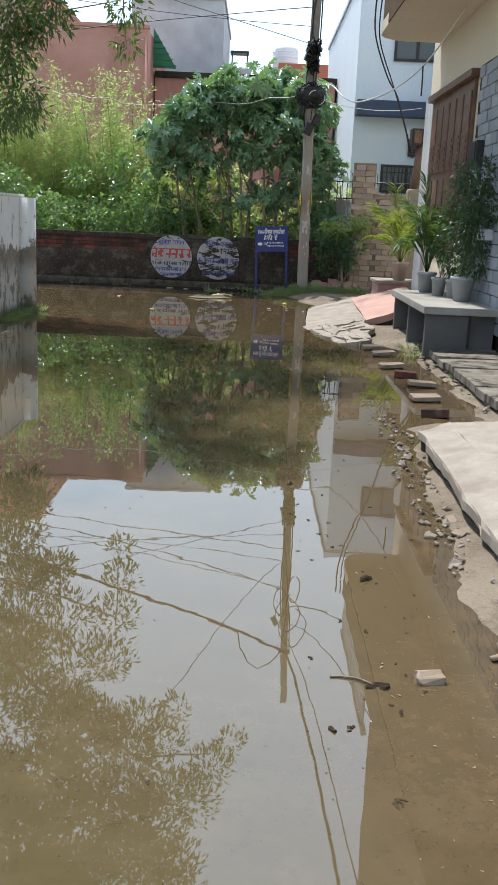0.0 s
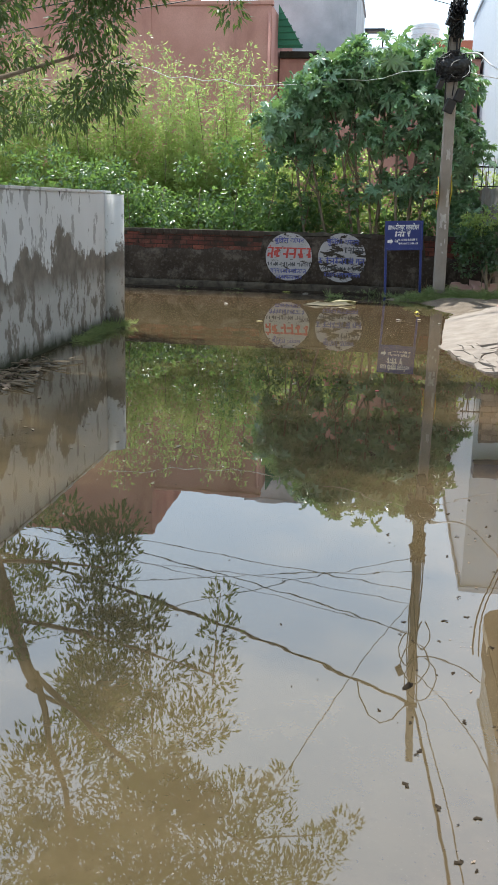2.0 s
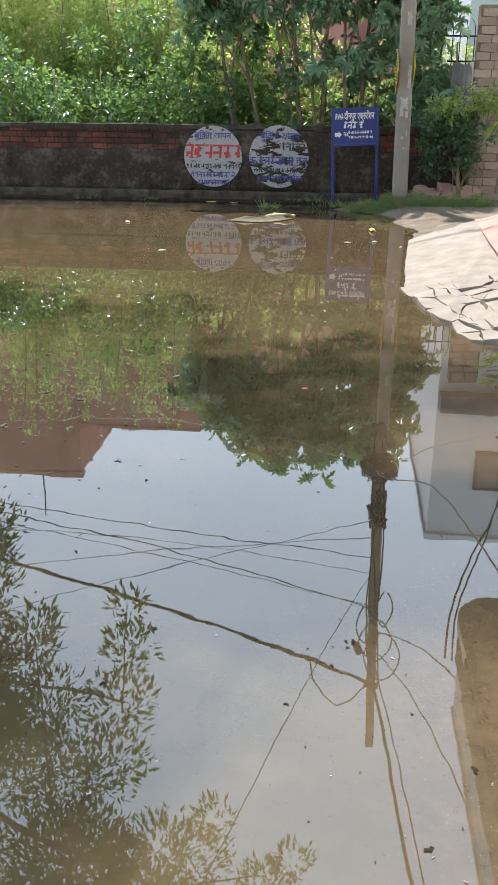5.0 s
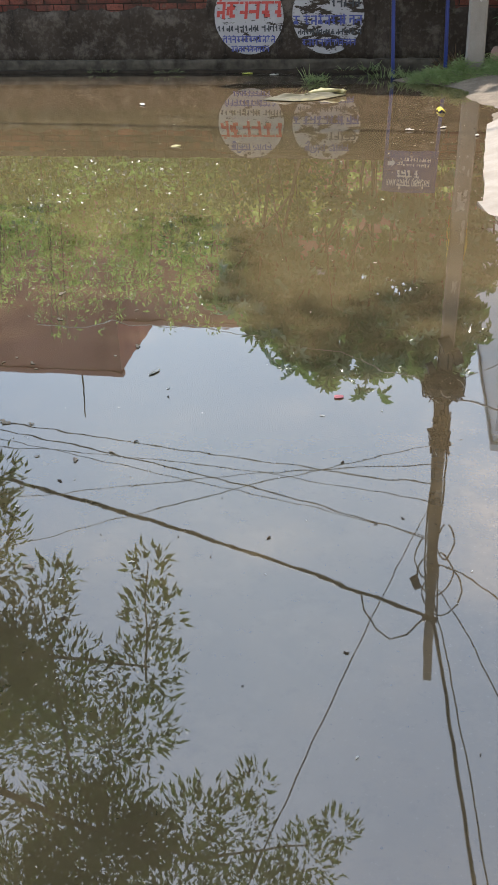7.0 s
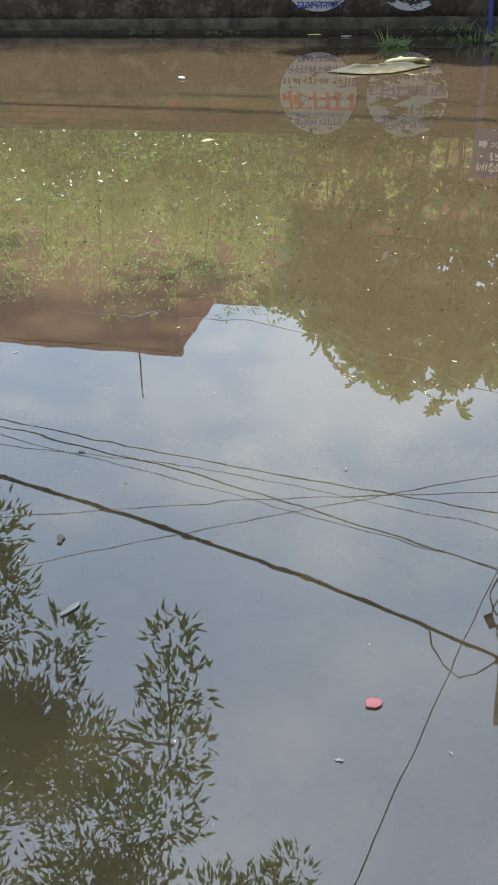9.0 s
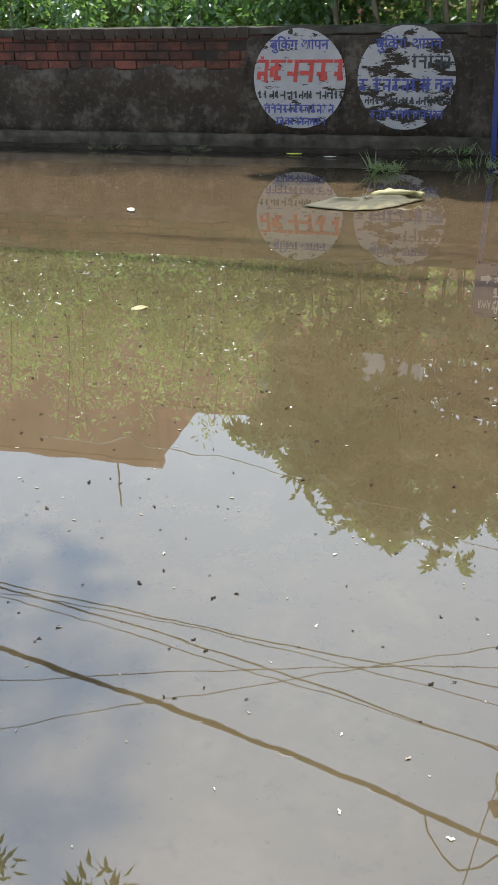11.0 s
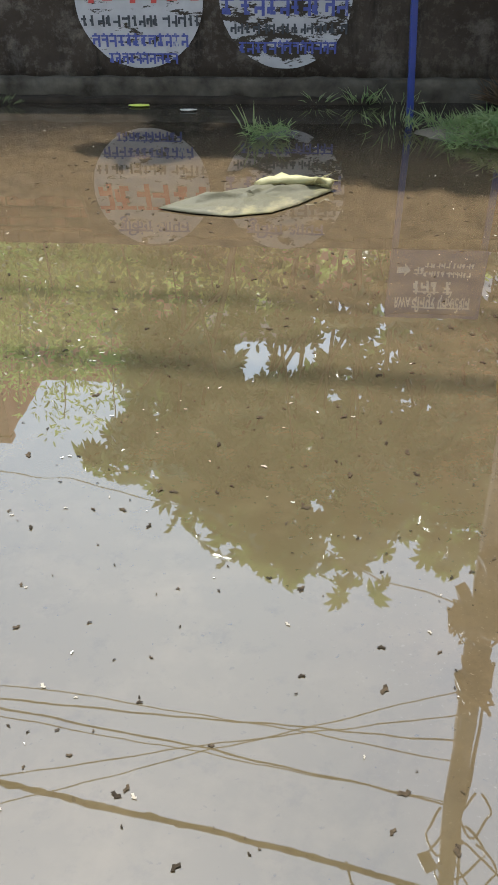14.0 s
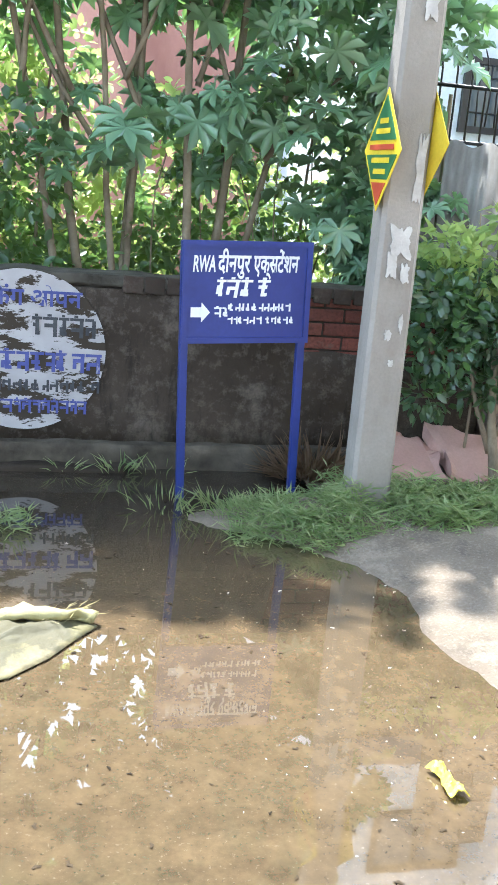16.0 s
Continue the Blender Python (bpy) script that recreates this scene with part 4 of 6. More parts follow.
def window(parent, x0, z0, x1, z1, y, rim=0.05, mullions=1, grille=False):
    """A window in a wall that faces -y: glass set back in a dark rim."""
    w = part("window", box(x0, y - 0.012, z0, x1, y - 0.004, z1), GLASS, parent, "dark glazed window")
    bm = box(x0 - rim, y - 0.05, z0 - rim, x1 + rim, y - 0.005, z0)
    box(x0 - rim, y - 0.05, z1, x1 + rim, y - 0.005, z1 + rim, 0, bm)
    box(x0 - rim, y - 0.05, z0, x0, y - 0.005, z1, 0, bm)
    box(x1, y - 0.05, z0, x1 + rim, y - 0.005, z1, 0, bm)
    for k in range(mullions):
        x = x0 + (x1 - x0) * (k + 1) / (mullions + 1)
        box(x - rim * 0.6, y - 0.045, z0, x + rim * 0.6, y - 0.005, z1, 0, bm)
    part("window_rim", bm, BLACK, w, "black painted rim")
    if grille:
        n = int((x1 - x0) / 0.09)
        for k in range(1, n):
            x = x0 + (x1 - x0) * k / n
            part("grille_bar", tube([(x, y - 0.07, z0), (x + 0.015 * (-1) ** k, y - 0.07, (z0 + z1) / 2), (x, y - 0.07, z1)], 0.009, 5), BLACK, w)
        for z in (z0 + 0.12, z1 - 0.12):
            part("grille_bar", tube([(x0, y - 0.07, z), (x1, y - 0.07, z)], 0.010, 5), BLACK, w)
    return w


window(white, -1.50, 5.38, -0.50, 6.1, WHY, 0.06, 1)
window(white, -1.62, 2.33, -0.48, 2.88, WHY, 0.06, 1, True)
vent = part("vent", box(-1.05, WHY - 0.1, 3.15, -0.72, WHY - 0.004, 3.55, 0.01), BLACK, white, "dark square vent box")
for k in range(5):
    part("louvre", box(-1.02, WHY - 0.125, 3.2 + k * 0.065, -0.75, WHY - 0.1, 3.22 + k * 0.065), WOOD, vent)

# ---- stone-clad pier and wall ----
SX, STY = -2.70, 24.9
sw = solid("wall_east", box(SX + 0.02, STY + 0.02, -0.1, 0.2, STY + 0.22, 2.12), STONE_JOINT, "boundary wall clad in uneven sandstone tiles", "wall", kind="structure")
part("pier", box(SX + 0.02, STY - 0.02, -0.1, SX + 0.47, STY + 0.24, 2.74), STONE_JOINT, sw)
bricks(sw, SX + 0.05, SX + 0.40, 0.08, 23, STY - 0.05, STONE, 0.21, 0.108, 0.006, 0.06, 0.0, 7, "stone", 0.25, (0.95, 1.0, 1.12), 0.012)
bricks(sw, SX + 0.58, -0.2, 0.08, 18, STY - 0.012, STONE, 0.24, 0.108, 0.006, 0.06, 0.0, 8, "stone", 0.5, (0.6, 1.0, 1.4), 0.013)
rail = thing("spiked_railing", "black iron railing with curved spikes on the wall", "railing")
for k in range(27):
    x = -2.92 + k * 0.11
    part("bar", tube([(x, 26.1, 1.95), (x, 26.1, 2.50), (x - 0.02, 26.08, 2.58), (x - 0.07, 26.03, 2.64)], 0.009, 5, taper=0.5), BLACK, rail)
for z in (2.04, 2.40):
    part("rail", tube([(-2.98, 26.1, z), (0.1, 26.1, z)], 0.014, 6), BLACK, rail)
sheet = solid("wall_back", roughen(box(-2.98, 26.0, 0, 0.3, 26.2, 1.98, 0.01), 0.01, 2.0), RUST_SHEET, "streaked grey weathered wall under the railing", "wall", kind="structure")
gate = solid("sheet_fence", box(-0.05, 0, 0, 0.05, 0.02, 0.01), RUST_SHEET, "corrugated grey metal sheet fence", "fence")
gv2, gf2 = [], []
for k in range(61):
    x = -2.95 + 0.011 * k
    y = 25.5 + 0.005 * math.sin(k * 1.1)
    gv2 += [(x, y, 0.0), (x, y, 2.0 + 0.02 * math.sin(k * 0.3))]
    if k:
        gf2.append((2 * k - 2, 2 * k, 2 * k + 1, 2 * k - 1))
gate.data = raw("sheet_fence", gv2, gf2, RUST_SHEET, True)
sol = gate.modifiers.new("thick", "SOLIDIFY")
sol.thickness = 0.004


# ---- right-hand house ----
HX = -1.80
house = thing("cream_house", "cream painted house with an overhanging balcony", "house")
part("wall", box(HX, 12.0, 0, 6, 21.6, 8.0), CREAM_WALL, house)
bm = bmesh.new()
ol = [(HX, 13.0), (-2.85, 13.0)] + [(-2.85 + 0.55 * (1 - math.cos(a)), 20.5 + 0.55 * math.sin(a)) for a in np.linspace(0, math.pi / 2, 8)] + [(HX, 21.05)]
lo_, hi_ = [bm.verts.new((x, y, 4.45)) for x, y in ol], [bm.verts.new((x, y, 4.62)) for x, y in ol]
bm.faces.new(lo_)
bm.faces.new(hi_[::-1])
for i in range(len(ol)):
    bm.faces.new((lo_[i], hi_[i], hi_[(i + 1) % len(ol)], lo_[(i + 1) % len(ol)]))
bmesh.ops.recalc_face_normals(bm, faces=bm.faces[:])
part("balcony_slab", bm, CREAM_WALL, house, "cream balcony slab with a rounded corner")
# Thin added skin hiding the bright slab edge from the water's reflection.
par = part("balcony_parapet", box(-2.872, 9.0, 4.44, -2.853, 19.6, 5.0, 0.004), SHADED_WALL, house)
part("parapet_core", box(-2.85, 13.0, 4.623, -2.75, 20.4, 4.99, 0.01), SHADED_WALL, house)
for k in range(22):
    part("baluster", box(-2.82, 17.2 + k * 0.15, 5.0, -2.78, 17.24 + k * 0.15, 5.75), WHITE_WALL, par)
part("top_rail", box(-2.84, 17.0, 5.75, -2.76, 20.5, 5.81, 0.008), WHITE_WALL, par)
part("upper_room", box(-2.84, 9.0, 4.625, HX - 0.005, 16.3, 9.2), SHADED_WALL, house, "upper room over the lane")
part("corner_pier", box(HX - 0.06, 20.95, 0, HX + 0.2, 21.65, 3.6, 0.01), GREY_WALL, house, "grey rendered corner pier")
door = part("shutter", box(HX - 0.05, 18.0, 1.2, HX - 0.004, 20.9, 3.5, 0.004), WOOD, house, "brown wooden folding shutter")
for k in range(6):
    y = 18.05 + k * 0.48
    part("leaf_panel", box(HX - 0.075, y, 2.35, HX - 0.051, y + 0.40, 3.35, 0.006), WOOD, door)
    part("leaf_panel", box(HX - 0.075, y, 1.3, HX - 0.051, y + 0.40, 2.25, 0.006), WOOD, door)
    for q in range(5):
        part("slat", box(HX - 0.088, y + 0.05, 2.42 + q * 0.085, HX - 0.076, y + 0.35, 2.46 + q * 0.085), WOOD, door)
part("lintel", box(HX - 0.14, 17.85, 3.5, HX - 0.003, 21.0, 3.6, 0.006), WOOD, house, "brown wooden lintel")
clad = part("cladding", box(HX - 0.02, 12.0, 0, HX - 0.003, 17.8, 3.62), MORTAR, house)
me = mesh_of(roughen(box(-0.05, -0.145, -0.07, 0.0, 0.145, 0.07, 0.01), 0.004, 8), "tile", GREY_TILE)
for r in range(24):
    for q in range(18):
        y = 12.15 + q * 0.305 + (0.15 if r % 2 else 0)
        if y < 17.7 and r >= 2:
            ob = new("tile", me)
            ob.parent = clad
            ob.matrix_world = pose(HX - 0.02 + 0.006 * math.sin(r * 7 + q * 3), y, 0.1 + r * 0.148)
meter = solid("meter_box", box(-0.10, -0.20, 0, 0.0, 0.20, 0.34, 0.01), BLACK, "dark metal meter box fixed to the stone cladding", "box", m=pose(HX - 0.072, 17.2, 2.28))
part("lid", box(-0.115, -0.17, 0.03, -0.101, 0.17, 0.31, 0.005), BLACK, meter)
letter = solid("letter_box", box(-0.10, -0.22, 0, 0.0, 0.22, 0.13, 0.012), GREY_WALL, "pale grey letter box fixed to the stone cladding", "box", m=pose(HX - 0.072, 16.3, 1.40))
part("slot", box(-0.105, -0.15, 0.085, -0.099, 0.15, 0.10), BLACK, letter)
cap = solid("gate_pillar", box(-0.09, -0.09, 0, 0.09, 0.09, 2.05, 0.02), PALE_CONCRETE, "cream gate pillar with a pale cap and dark post", "pillar", m=pose(-1.70, 23.2, 0))
part("cap", roughen(box(-0.13, -0.12, 1.95, 0.13, 0.12, 2.20, 0.05), 0.02, 6), PALE_CONCRETE, cap)
part("post", roughen(tube([(0, 0, 2.19), (0.05, 0, 2.6), (0.07, 0, 3.02)], 0.085, 10), 0.012, 7), WOOD, cap, "dark weathered wooden post")
crate = part("box", box(-0.13, -0.14, 2.99, 0.27, 0.14, 3.30, 0.008), BLACK, cap, "dark wooden box on the post")
for x in (-0.09, 0.09):
    part("board", box(x, -0.158, 3.03, x + 0.14, -0.141, 3.26, 0.004), WOOD, crate)


# ---- ramps, slabs and bench by the right-hand house ----
def slab_mesh(corners, thick, cuts=8, rough=0.01, seed=0.0):
    """A concrete slab over four top corners, with worn edges and a flat underside."""
    a, b, c, d = [Vector(p) for p in corners]
    bm = bmesh.new()
    top_, bot = [], []
    for j in range(cuts + 1):
        r1, r2 = [], []
        for i in range(cuts + 1):
            u, v = i / cuts, j / cuts
            p = a.lerp(b, u).lerp(d.lerp(c, u), v)
            edge = i in (0, cuts) or j in (0, cuts)
            w = noise.noise_vector(p * 3.1 + Vector((seed, 0, 0))) * rough
            q = p + w + Vector((0, 0, -0.012 if edge else 0))
            if edge:
                q += noise.noise_vector(p * 7 + Vector((0, seed, 0))) * rough * 2
            r1.append(bm.verts.new(q))
            r2.append(bm.verts.new(q - Vector((0, 0, thick))))
        top_.append(r1)
        bot.append(r2)
    for j in range(cuts):
        for i in range(cuts):
            bm.faces.new((top_[j][i], top_[j][i + 1], top_[j + 1][i + 1], top_[j + 1][i]))
            bm.faces.new((bot[j][i], bot[j + 1][i], bot[j + 1][i + 1], bot[j][i + 1]))
    for k in range(cuts):
        bm.faces.new((top_[0][k + 1], top_[0][k], bot[0][k], bot[0][k + 1]))
        bm.faces.new((top_[cuts][k], top_[cuts][k + 1], bot[cuts][k + 1], bot[cuts][k]))
        bm.faces.new((top_[k][0], top_[k + 1][0], bot[k + 1][0], bot[k][0]))
        bm.faces.new((top_[k + 1][cuts], top_[k][cuts], bot[k][cuts], bot[k + 1][cuts]))
    bmesh.ops.recalc_face_normals(bm, faces=bm.faces[:])
    return bm


rampt = thing("entrance_ramp", "cracked pale concrete entrance ramp with a pink upper part", "ramp")
part("lower_slab", slab_mesh([(-3.92, 18.45, 0.02), (-3.05, 18.25, 0.17), (-2.95, 21.6, 0.22), (-3.72, 21.2, 0.03)], 0.2, 10, 0.012), PALE_CONCRETE, rampt)
part("upper_slab", slab_mesh([(-3.045, 18.25, 0.172), (-2.2, 18.5, 0.44), (-1.95, 21.7, 0.46), (-2.945, 21.6, 0.222)], 0.10, 8, 0.008, 2), PINK_CONCRETE, rampt, "pink cement upper part")
# The shade of the ramp's near side is put into its colour.
part("side_wall", slab_mesh([(-2.98, 18.38, 0.08), (-2.2, 18.6, 0.34), (-2.0, 21.6, 0.36), (-2.9, 21.5, 0.12)], 0.45, 5, 0.01, 3), SHADED_CONCRETE, rampt, "side under the ramp, coloured as shaded")
# cracked crust below the ramp
rnd = random.Random(11)
CR, CC = 7, 6
net = {}
for j in range(CR + 1):
    v = j / CR
    y = 18.42 - 1.75 * v
    xa, xb = -3.95 + 0.42 * v, -3.02 - 0.12 * v
    for i in range(CC + 1):
        u = i / CC
        x = xa + (xb - xa) * u + rnd.uniform(-0.065, 0.065)
        yy = y + rnd.uniform(-0.10, 0.10) - 0.25 * u * (1 - u)
        net[i, j] = Vector((x, yy, max(0.012, 0.02 + 0.17 * u * (1 - 0.55 * v))))
for j in range(CR):
    for i in range(CC):
        q = [net[i, j], net[i + 1, j], net[i + 1, j + 1], net[i, j + 1]]
        c = sum(q, Vector()) / 4
        tilt = Vector((rnd.uniform(-0.12, 0.12), rnd.uniform(-0.10, 0.10), 0))
        drop = rnd.uniform(-0.012, 0.012)
        bm = bmesh.new()
        top_ = []
        for p, nx in zip(q, q[1:] + q[:1]):
            for w in (p, p.lerp(nx, 0.5) + Vector((rnd.uniform(-0.02, 0.02), rnd.uniform(-0.02, 0.02), 0))):
                d = (w - c) * rnd.choice((0.97, 0.985, 0.985))
                top_.append(bm.verts.new((d.x, d.y, d.z + d.dot(tilt) + drop)))
        low_ = [bm.verts.new(v.co - Vector((0, 0, 0.07))) for v in top_]
        bm.faces.new(top_)
        bm.faces.new(low_[::-1])
        for k in range(8):
            bm.faces.new((top_[k], low_[k], low_[(k + 1) % 8], top_[(k + 1) % 8]))
        bmesh.ops.recalc_face_normals(bm, faces=bm.faces[:])
        solid("concrete_chunk", bm, PALE_CONCRETE, "broken piece of pale concrete crust at the water's edge", "rubble", "broken ramp pieces", m=Matrix.Translation(c))

# pink slabs tumbled against the foot of the wall
for k, cs in enumerate(([(-3.47, 24.46, 0.10), (-3.06, 24.48, 0.08), (-3.12, 24.89, 0.27), (-3.45, 24.89, 0.30)], [(-3.05, 24.52, 0.13), (-2.45, 24.55, 0.10), (-2.48, 24.86, 0.28), (-3.10, 24.87, 0.35)])):
    solid("broken_slab", slab_mesh(cs, 0.10, 12, 0.03, 30 + k), PINK_CONCRETE, "broken pinkish cement slab leaning on the wall foot", "slab", "slabs by the wall")

st = thing("entrance_step", "dark red step with a pale worn top", "step")
part("riser", box(-2.42, 21.95, 0.0, -1.45, 22.8, 0.46, 0.01), PINK_CONCRETE, st)
part("tread", roughen(box(-2.46, 21.9, 0.46, -1.42, 22.85, 0.52, 0.01), 0.006, 3), PALE_CONCRETE, st)
part("tread", roughen(box(-2.2, 21.6, 0.0, -1.5, 21.9, 0.28, 0.01), 0.006, 3), PINK_CONCRETE, st)

apron = solid("pavement", slab_mesh([(-3.85, 21.6, -0.05), (-1.4, 21.9, 0.12), (-1.4, 24.8, 0.16), (-4.15, 23.85, -0.03)], 0.15, 44, 0.035, 5), APRON, "patchy grey cement apron beside the pole", "pavement", kind="structure")

near = thing("concrete_slab", "tilted pale concrete drain slab with a crumbling edge", "slab")
part("slab", slab_mesh([(-3.36, 6.2, 0.21), (-1.85, 6.2, 0.24), (-1.85, 11.5, 0.24), (-3.27, 11.22, 0.20)], 0.17, 30, 0.006, 7), PALE_CONCRETE, near)
part("sloped_edge", slab_mesh([(-3.60, 6.2, 0.15), (-3.362, 6.2, 0.207), (-3.272, 11.22, 0.197), (-3.50, 11.16, 0.135)], 0.05, 40, 0.011, 8), PALE_CONCRETE, near, "broken sloping cement edge")
# Near-black plate: wet soil, with the shadow of the gap in its colour.
undercut = part("undercut", ragged_plate(-11.1, -6.2, lambda x: -0.05, lambda x: 0.088 + 0.012 * noise.noise((x * 5, 2, 0)), 0.0, 0.22, 0.05, 5.0), SOIL_AND_SHADE, near, "dark wet soil with painted gap shadow under the broken edge")
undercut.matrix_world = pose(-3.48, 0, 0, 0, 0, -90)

# hollow cover slabs
me_bar = mesh_of(roughen(box(-0.42, -0.179, -0.04, 0.42, 0.179, 0.04, 0.008), 0.008, 3.0), "cover_slab", COVER_CONCRETE)
for k in range(10):
    y = 12.55 + k * 0.36
    ob = tagged(new("cover_slab", me_bar), "weathered grey concrete drain cover slab", "slab", "drain cover slabs")
    ob.matrix_world = pose(-2.22 + 0.012 * math.sin(k * 5), y, 0.10 + 0.006 * math.sin(k * 3), 0.5 * math.sin(k * 7), 1.0 * math.sin(k * 4), 1.0 * math.sin(k * 9))

# stepping bricks across the drain mouth
me_sb = mesh_of(roughen(box(-0.115, -0.055, -0.035, 0.115, 0.055, 0.035, 0.008), 0.004, 8.0), "stepping_brick", BRICK)
me_ss = mesh_of(roughen(box(-0.135, -0.08, -0.020, 0.135, 0.08, 0.020, 0.008), 0.012, 6.0), "stepping_stone", WET_STONE)
for k, (x, y, rz, stone) in enumerate(((-3.18, 16.3, 10, 1), (-3.12, 15.79, 4, 1), (-3.16, 14.84, 12, 1), (-3.10, 14.24, -8, 0), (-3.02, 13.73, 3, 1), (-3.12, 12.98, 8, 1), (-3.16, 12.3, -12, 0))):
    ob = tagged(new("stepping_stone" if stone else "stepping_brick", me_ss if stone else me_sb), "worn flat stone laid in the wet as a step" if stone else "loose red brick laid in the wet as a step", "stone" if stone else "brick", "stepping stones")
    ob.matrix_world = pose(x, y, 0.035, 3 * math.sin(k * 3), 4 * math.sin(k * 5), rz)

bench = thing("concrete_bench", "grey concrete bench slab on upright slabs, loaded with pots", "bench")
part("top", roughen(box(-2.74, 15.45, 0.55, HX - 0.075, 18.05, 0.64, 0.012), 0.006, 2.0), CONCRETE, bench)
# Back and legs take the shade-dark concrete, the top the plain one.
part("back", box(-2.15, 15.62, 0.0, HX - 0.075, 18.0, 0.548), SHADED_CONCRETE, bench, "masonry under the slab, coloured as shaded")
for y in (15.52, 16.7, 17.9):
    part("leg", roughen(box(-2.70, y, -0.05, -2.2, y + 0.09, 0.549, 0.012), 0.006, 2.5), SHADED_CONCRETE, bench)


def pot(x, y, z, r, h, material, label):
    t = solid("plant_pot", lathe([(r * 0.68, 0), (r * 0.98, h * 0.86), (r * 1.08, h * 0.87), (r * 1.08, h), (r * 0.95, h), (r * 0.9, h * 0.9)], 20), material, label, "plant pot", "pots by the house", m=pose(x, y, z))
    part("soil", lathe([(r * 0.86, h * 0.85), (r * 0.86, h * 0.9)], 16), MUD, t)
    return t


pot(-2.32, 17.75, 0.641, 0.13, 0.28, GREY_POT, "grey cement plant pot on the bench")
pot(-2.25, 17.2, 0.641, 0.10, 0.24, GREY_POT, "small grey cement plant pot on the bench")
pot(-2.12, 16.9, 0.641, 0.10, 0.24, GREY_POT, "small grey cement plant pot on the bench")
pot(-2.1, 16.45, 0.641, 0.15, 0.30, GREY_POT, "large grey cement plant pot on the bench")
pot(-2.0, 22.2, 0.522, 0.15, 0.34, TERRACOTTA, "pale terracotta pot on the step")

# ---- plants ----
rng = np.random.default_rng(7)
SH_PALM, SH_BLADE, SH_OVAL, SH_THIN = palmate(), blade(), oval(), blade(0.07)


def plant(name, label, category, clumps, per, size, shape, material, stems, droop=0.25, roll=0.7, group="", stem_sides=6):
    t = thing(name, label, category, group=group)
    for pts, r in stems:
        part("stem", roughen(tube(pts, r, stem_sides, taper=0.45), 0.006, 5), BARK, t)
    pl, am, sz = spread(clumps, per, rng, size, droop)
    ob = new("crown", foliage("crown", shape, pl, am, sz, material, rng, roll))
    ob.parent = t
    tagged(ob, kind="stuff")
    return t


def bent(a, b, bend, n=8, seed=0):
    a, b, r = Vector(a), Vector(b), random.Random(seed)
    side = Vector((r.uniform(-1, 1), r.uniform(-1, 1), 0)) * bend
    return [a.lerp(b, i / n) + side * math.sin(math.pi * i / n) + Vector((r.uniform(-1, 1), r.uniform(-1, 1), 0)) * bend * 0.12 for i in range(n + 1)]


def crown_clumps(xs, tops, lows, y0, y1, count, rmin, rmax, seed):
    """Clump centres under a top line and over a lower line, both given along x."""
    r = random.Random(seed)
    out = []
    while len(out) < count:
        x = r.uniform(xs[0], xs[-1])
        hi, lo2 = np.interp(x, xs, tops), np.interp(x, xs, lows)
        rad = r.uniform(rmin, rmax)
        z = r.uniform(lo2 + rad, max(lo2 + rad + 0.05, hi - rad))
        out.append((x, r.uniform(y0, y1), z, rad))
    return out


# broad-leaved castor thicket
stems = []
for k, (bx, tx, tz) in enumerate(((-5.2, -5.95, 4.0), (-5.05, -5.45, 4.2), (-4.98, -4.9, 4.4), (-4.86, -4.75, 3.9), (-4.46, -4.55, 4.4), (-4.42, -4.1, 4.2), (-4.38, -3.7, 3.6), (-5.6, -6.4, 3.5), (-6.1, -6.6, 3.4), (-4.9, -5.15, 3.4))):
    stems.append((bent((bx, 25.75 + 0.08 * (k % 4), 0.05), (tx, 25.85 + 0.1 * (k % 3), tz), 0.10, 9, k), 0.036 if k % 3 else 0.030))
    stems.append((bent((bx + (tx - bx) * 0.5, 25.8, tz * 0.5), (tx + (-1) ** k * 0.55, 25.6 + 0.3 * (k % 2), tz * 0.85), 0.06, 6, k + 40), 0.020))
CXS, CTOP = [-7.0, -6.5, -5.9, -5.1, -4.4, -3.8, -3.2], [3.5, 4.1, 4.55, 4.85, 5.02, 4.95, 4.4]
cl = crown_clumps(CXS, CTOP, [2.6, 2.8, 2.9, 3.0, 3.0, 2.9, 2.6], 24.95, 26.9, 70, 0.30, 0.50, 3)
cl += crown_clumps(CXS, [3.2, 3.6, 3.7, 3.7, 3.7, 3.6, 3.2], [2.3, 2.2, 2.2, 2.3, 2.2, 2.1, 1.9], 24.95, 26.8, 64, 0.12, 0.24, 23)
cl += crown_clumps([-6.8, -5.8, -4.6, -3.5], [4.0, 4.5, 4.6, 4.2], [3.0, 3.2, 3.2, 3.0], 26.5, 27.3, 16, 0.24, 0.40, 43)
cl += crown_clumps(CXS, [3.2, 3.4, 3.5, 3.5, 3.5, 3.4, 3.2], [2.5, 2.4, 2.4, 2.4, 2.4, 2.4, 2.4], 26.1, 27.5, 34, 0.11, 0.22, 53)
castor = plant("castor_tree", "tall castor thicket with broad star-shaped dark green leaves", "tree", cl, 11, 0.185, SH_PALM, LEAF_BROAD, stems, 0.75, 0.45)
cl = crown_clumps([-5.4, -4.6, -3.6], [2.6, 2.5, 2.5], [1.3, 1.25, 1.3], 25.4, 26.4, 9, 0.2, 0.32, 33)
pl, am, sz = spread(cl, 9, rng, 0.18, 0.6)
leaf_mes = [foliage("leaf", palmate(8, q * 2), np.zeros((1, 3)), np.array([[1.0, 0, -0.2]]), np.ones(1), LEAF_BROAD, rng, 0.0) for q in range(4)]
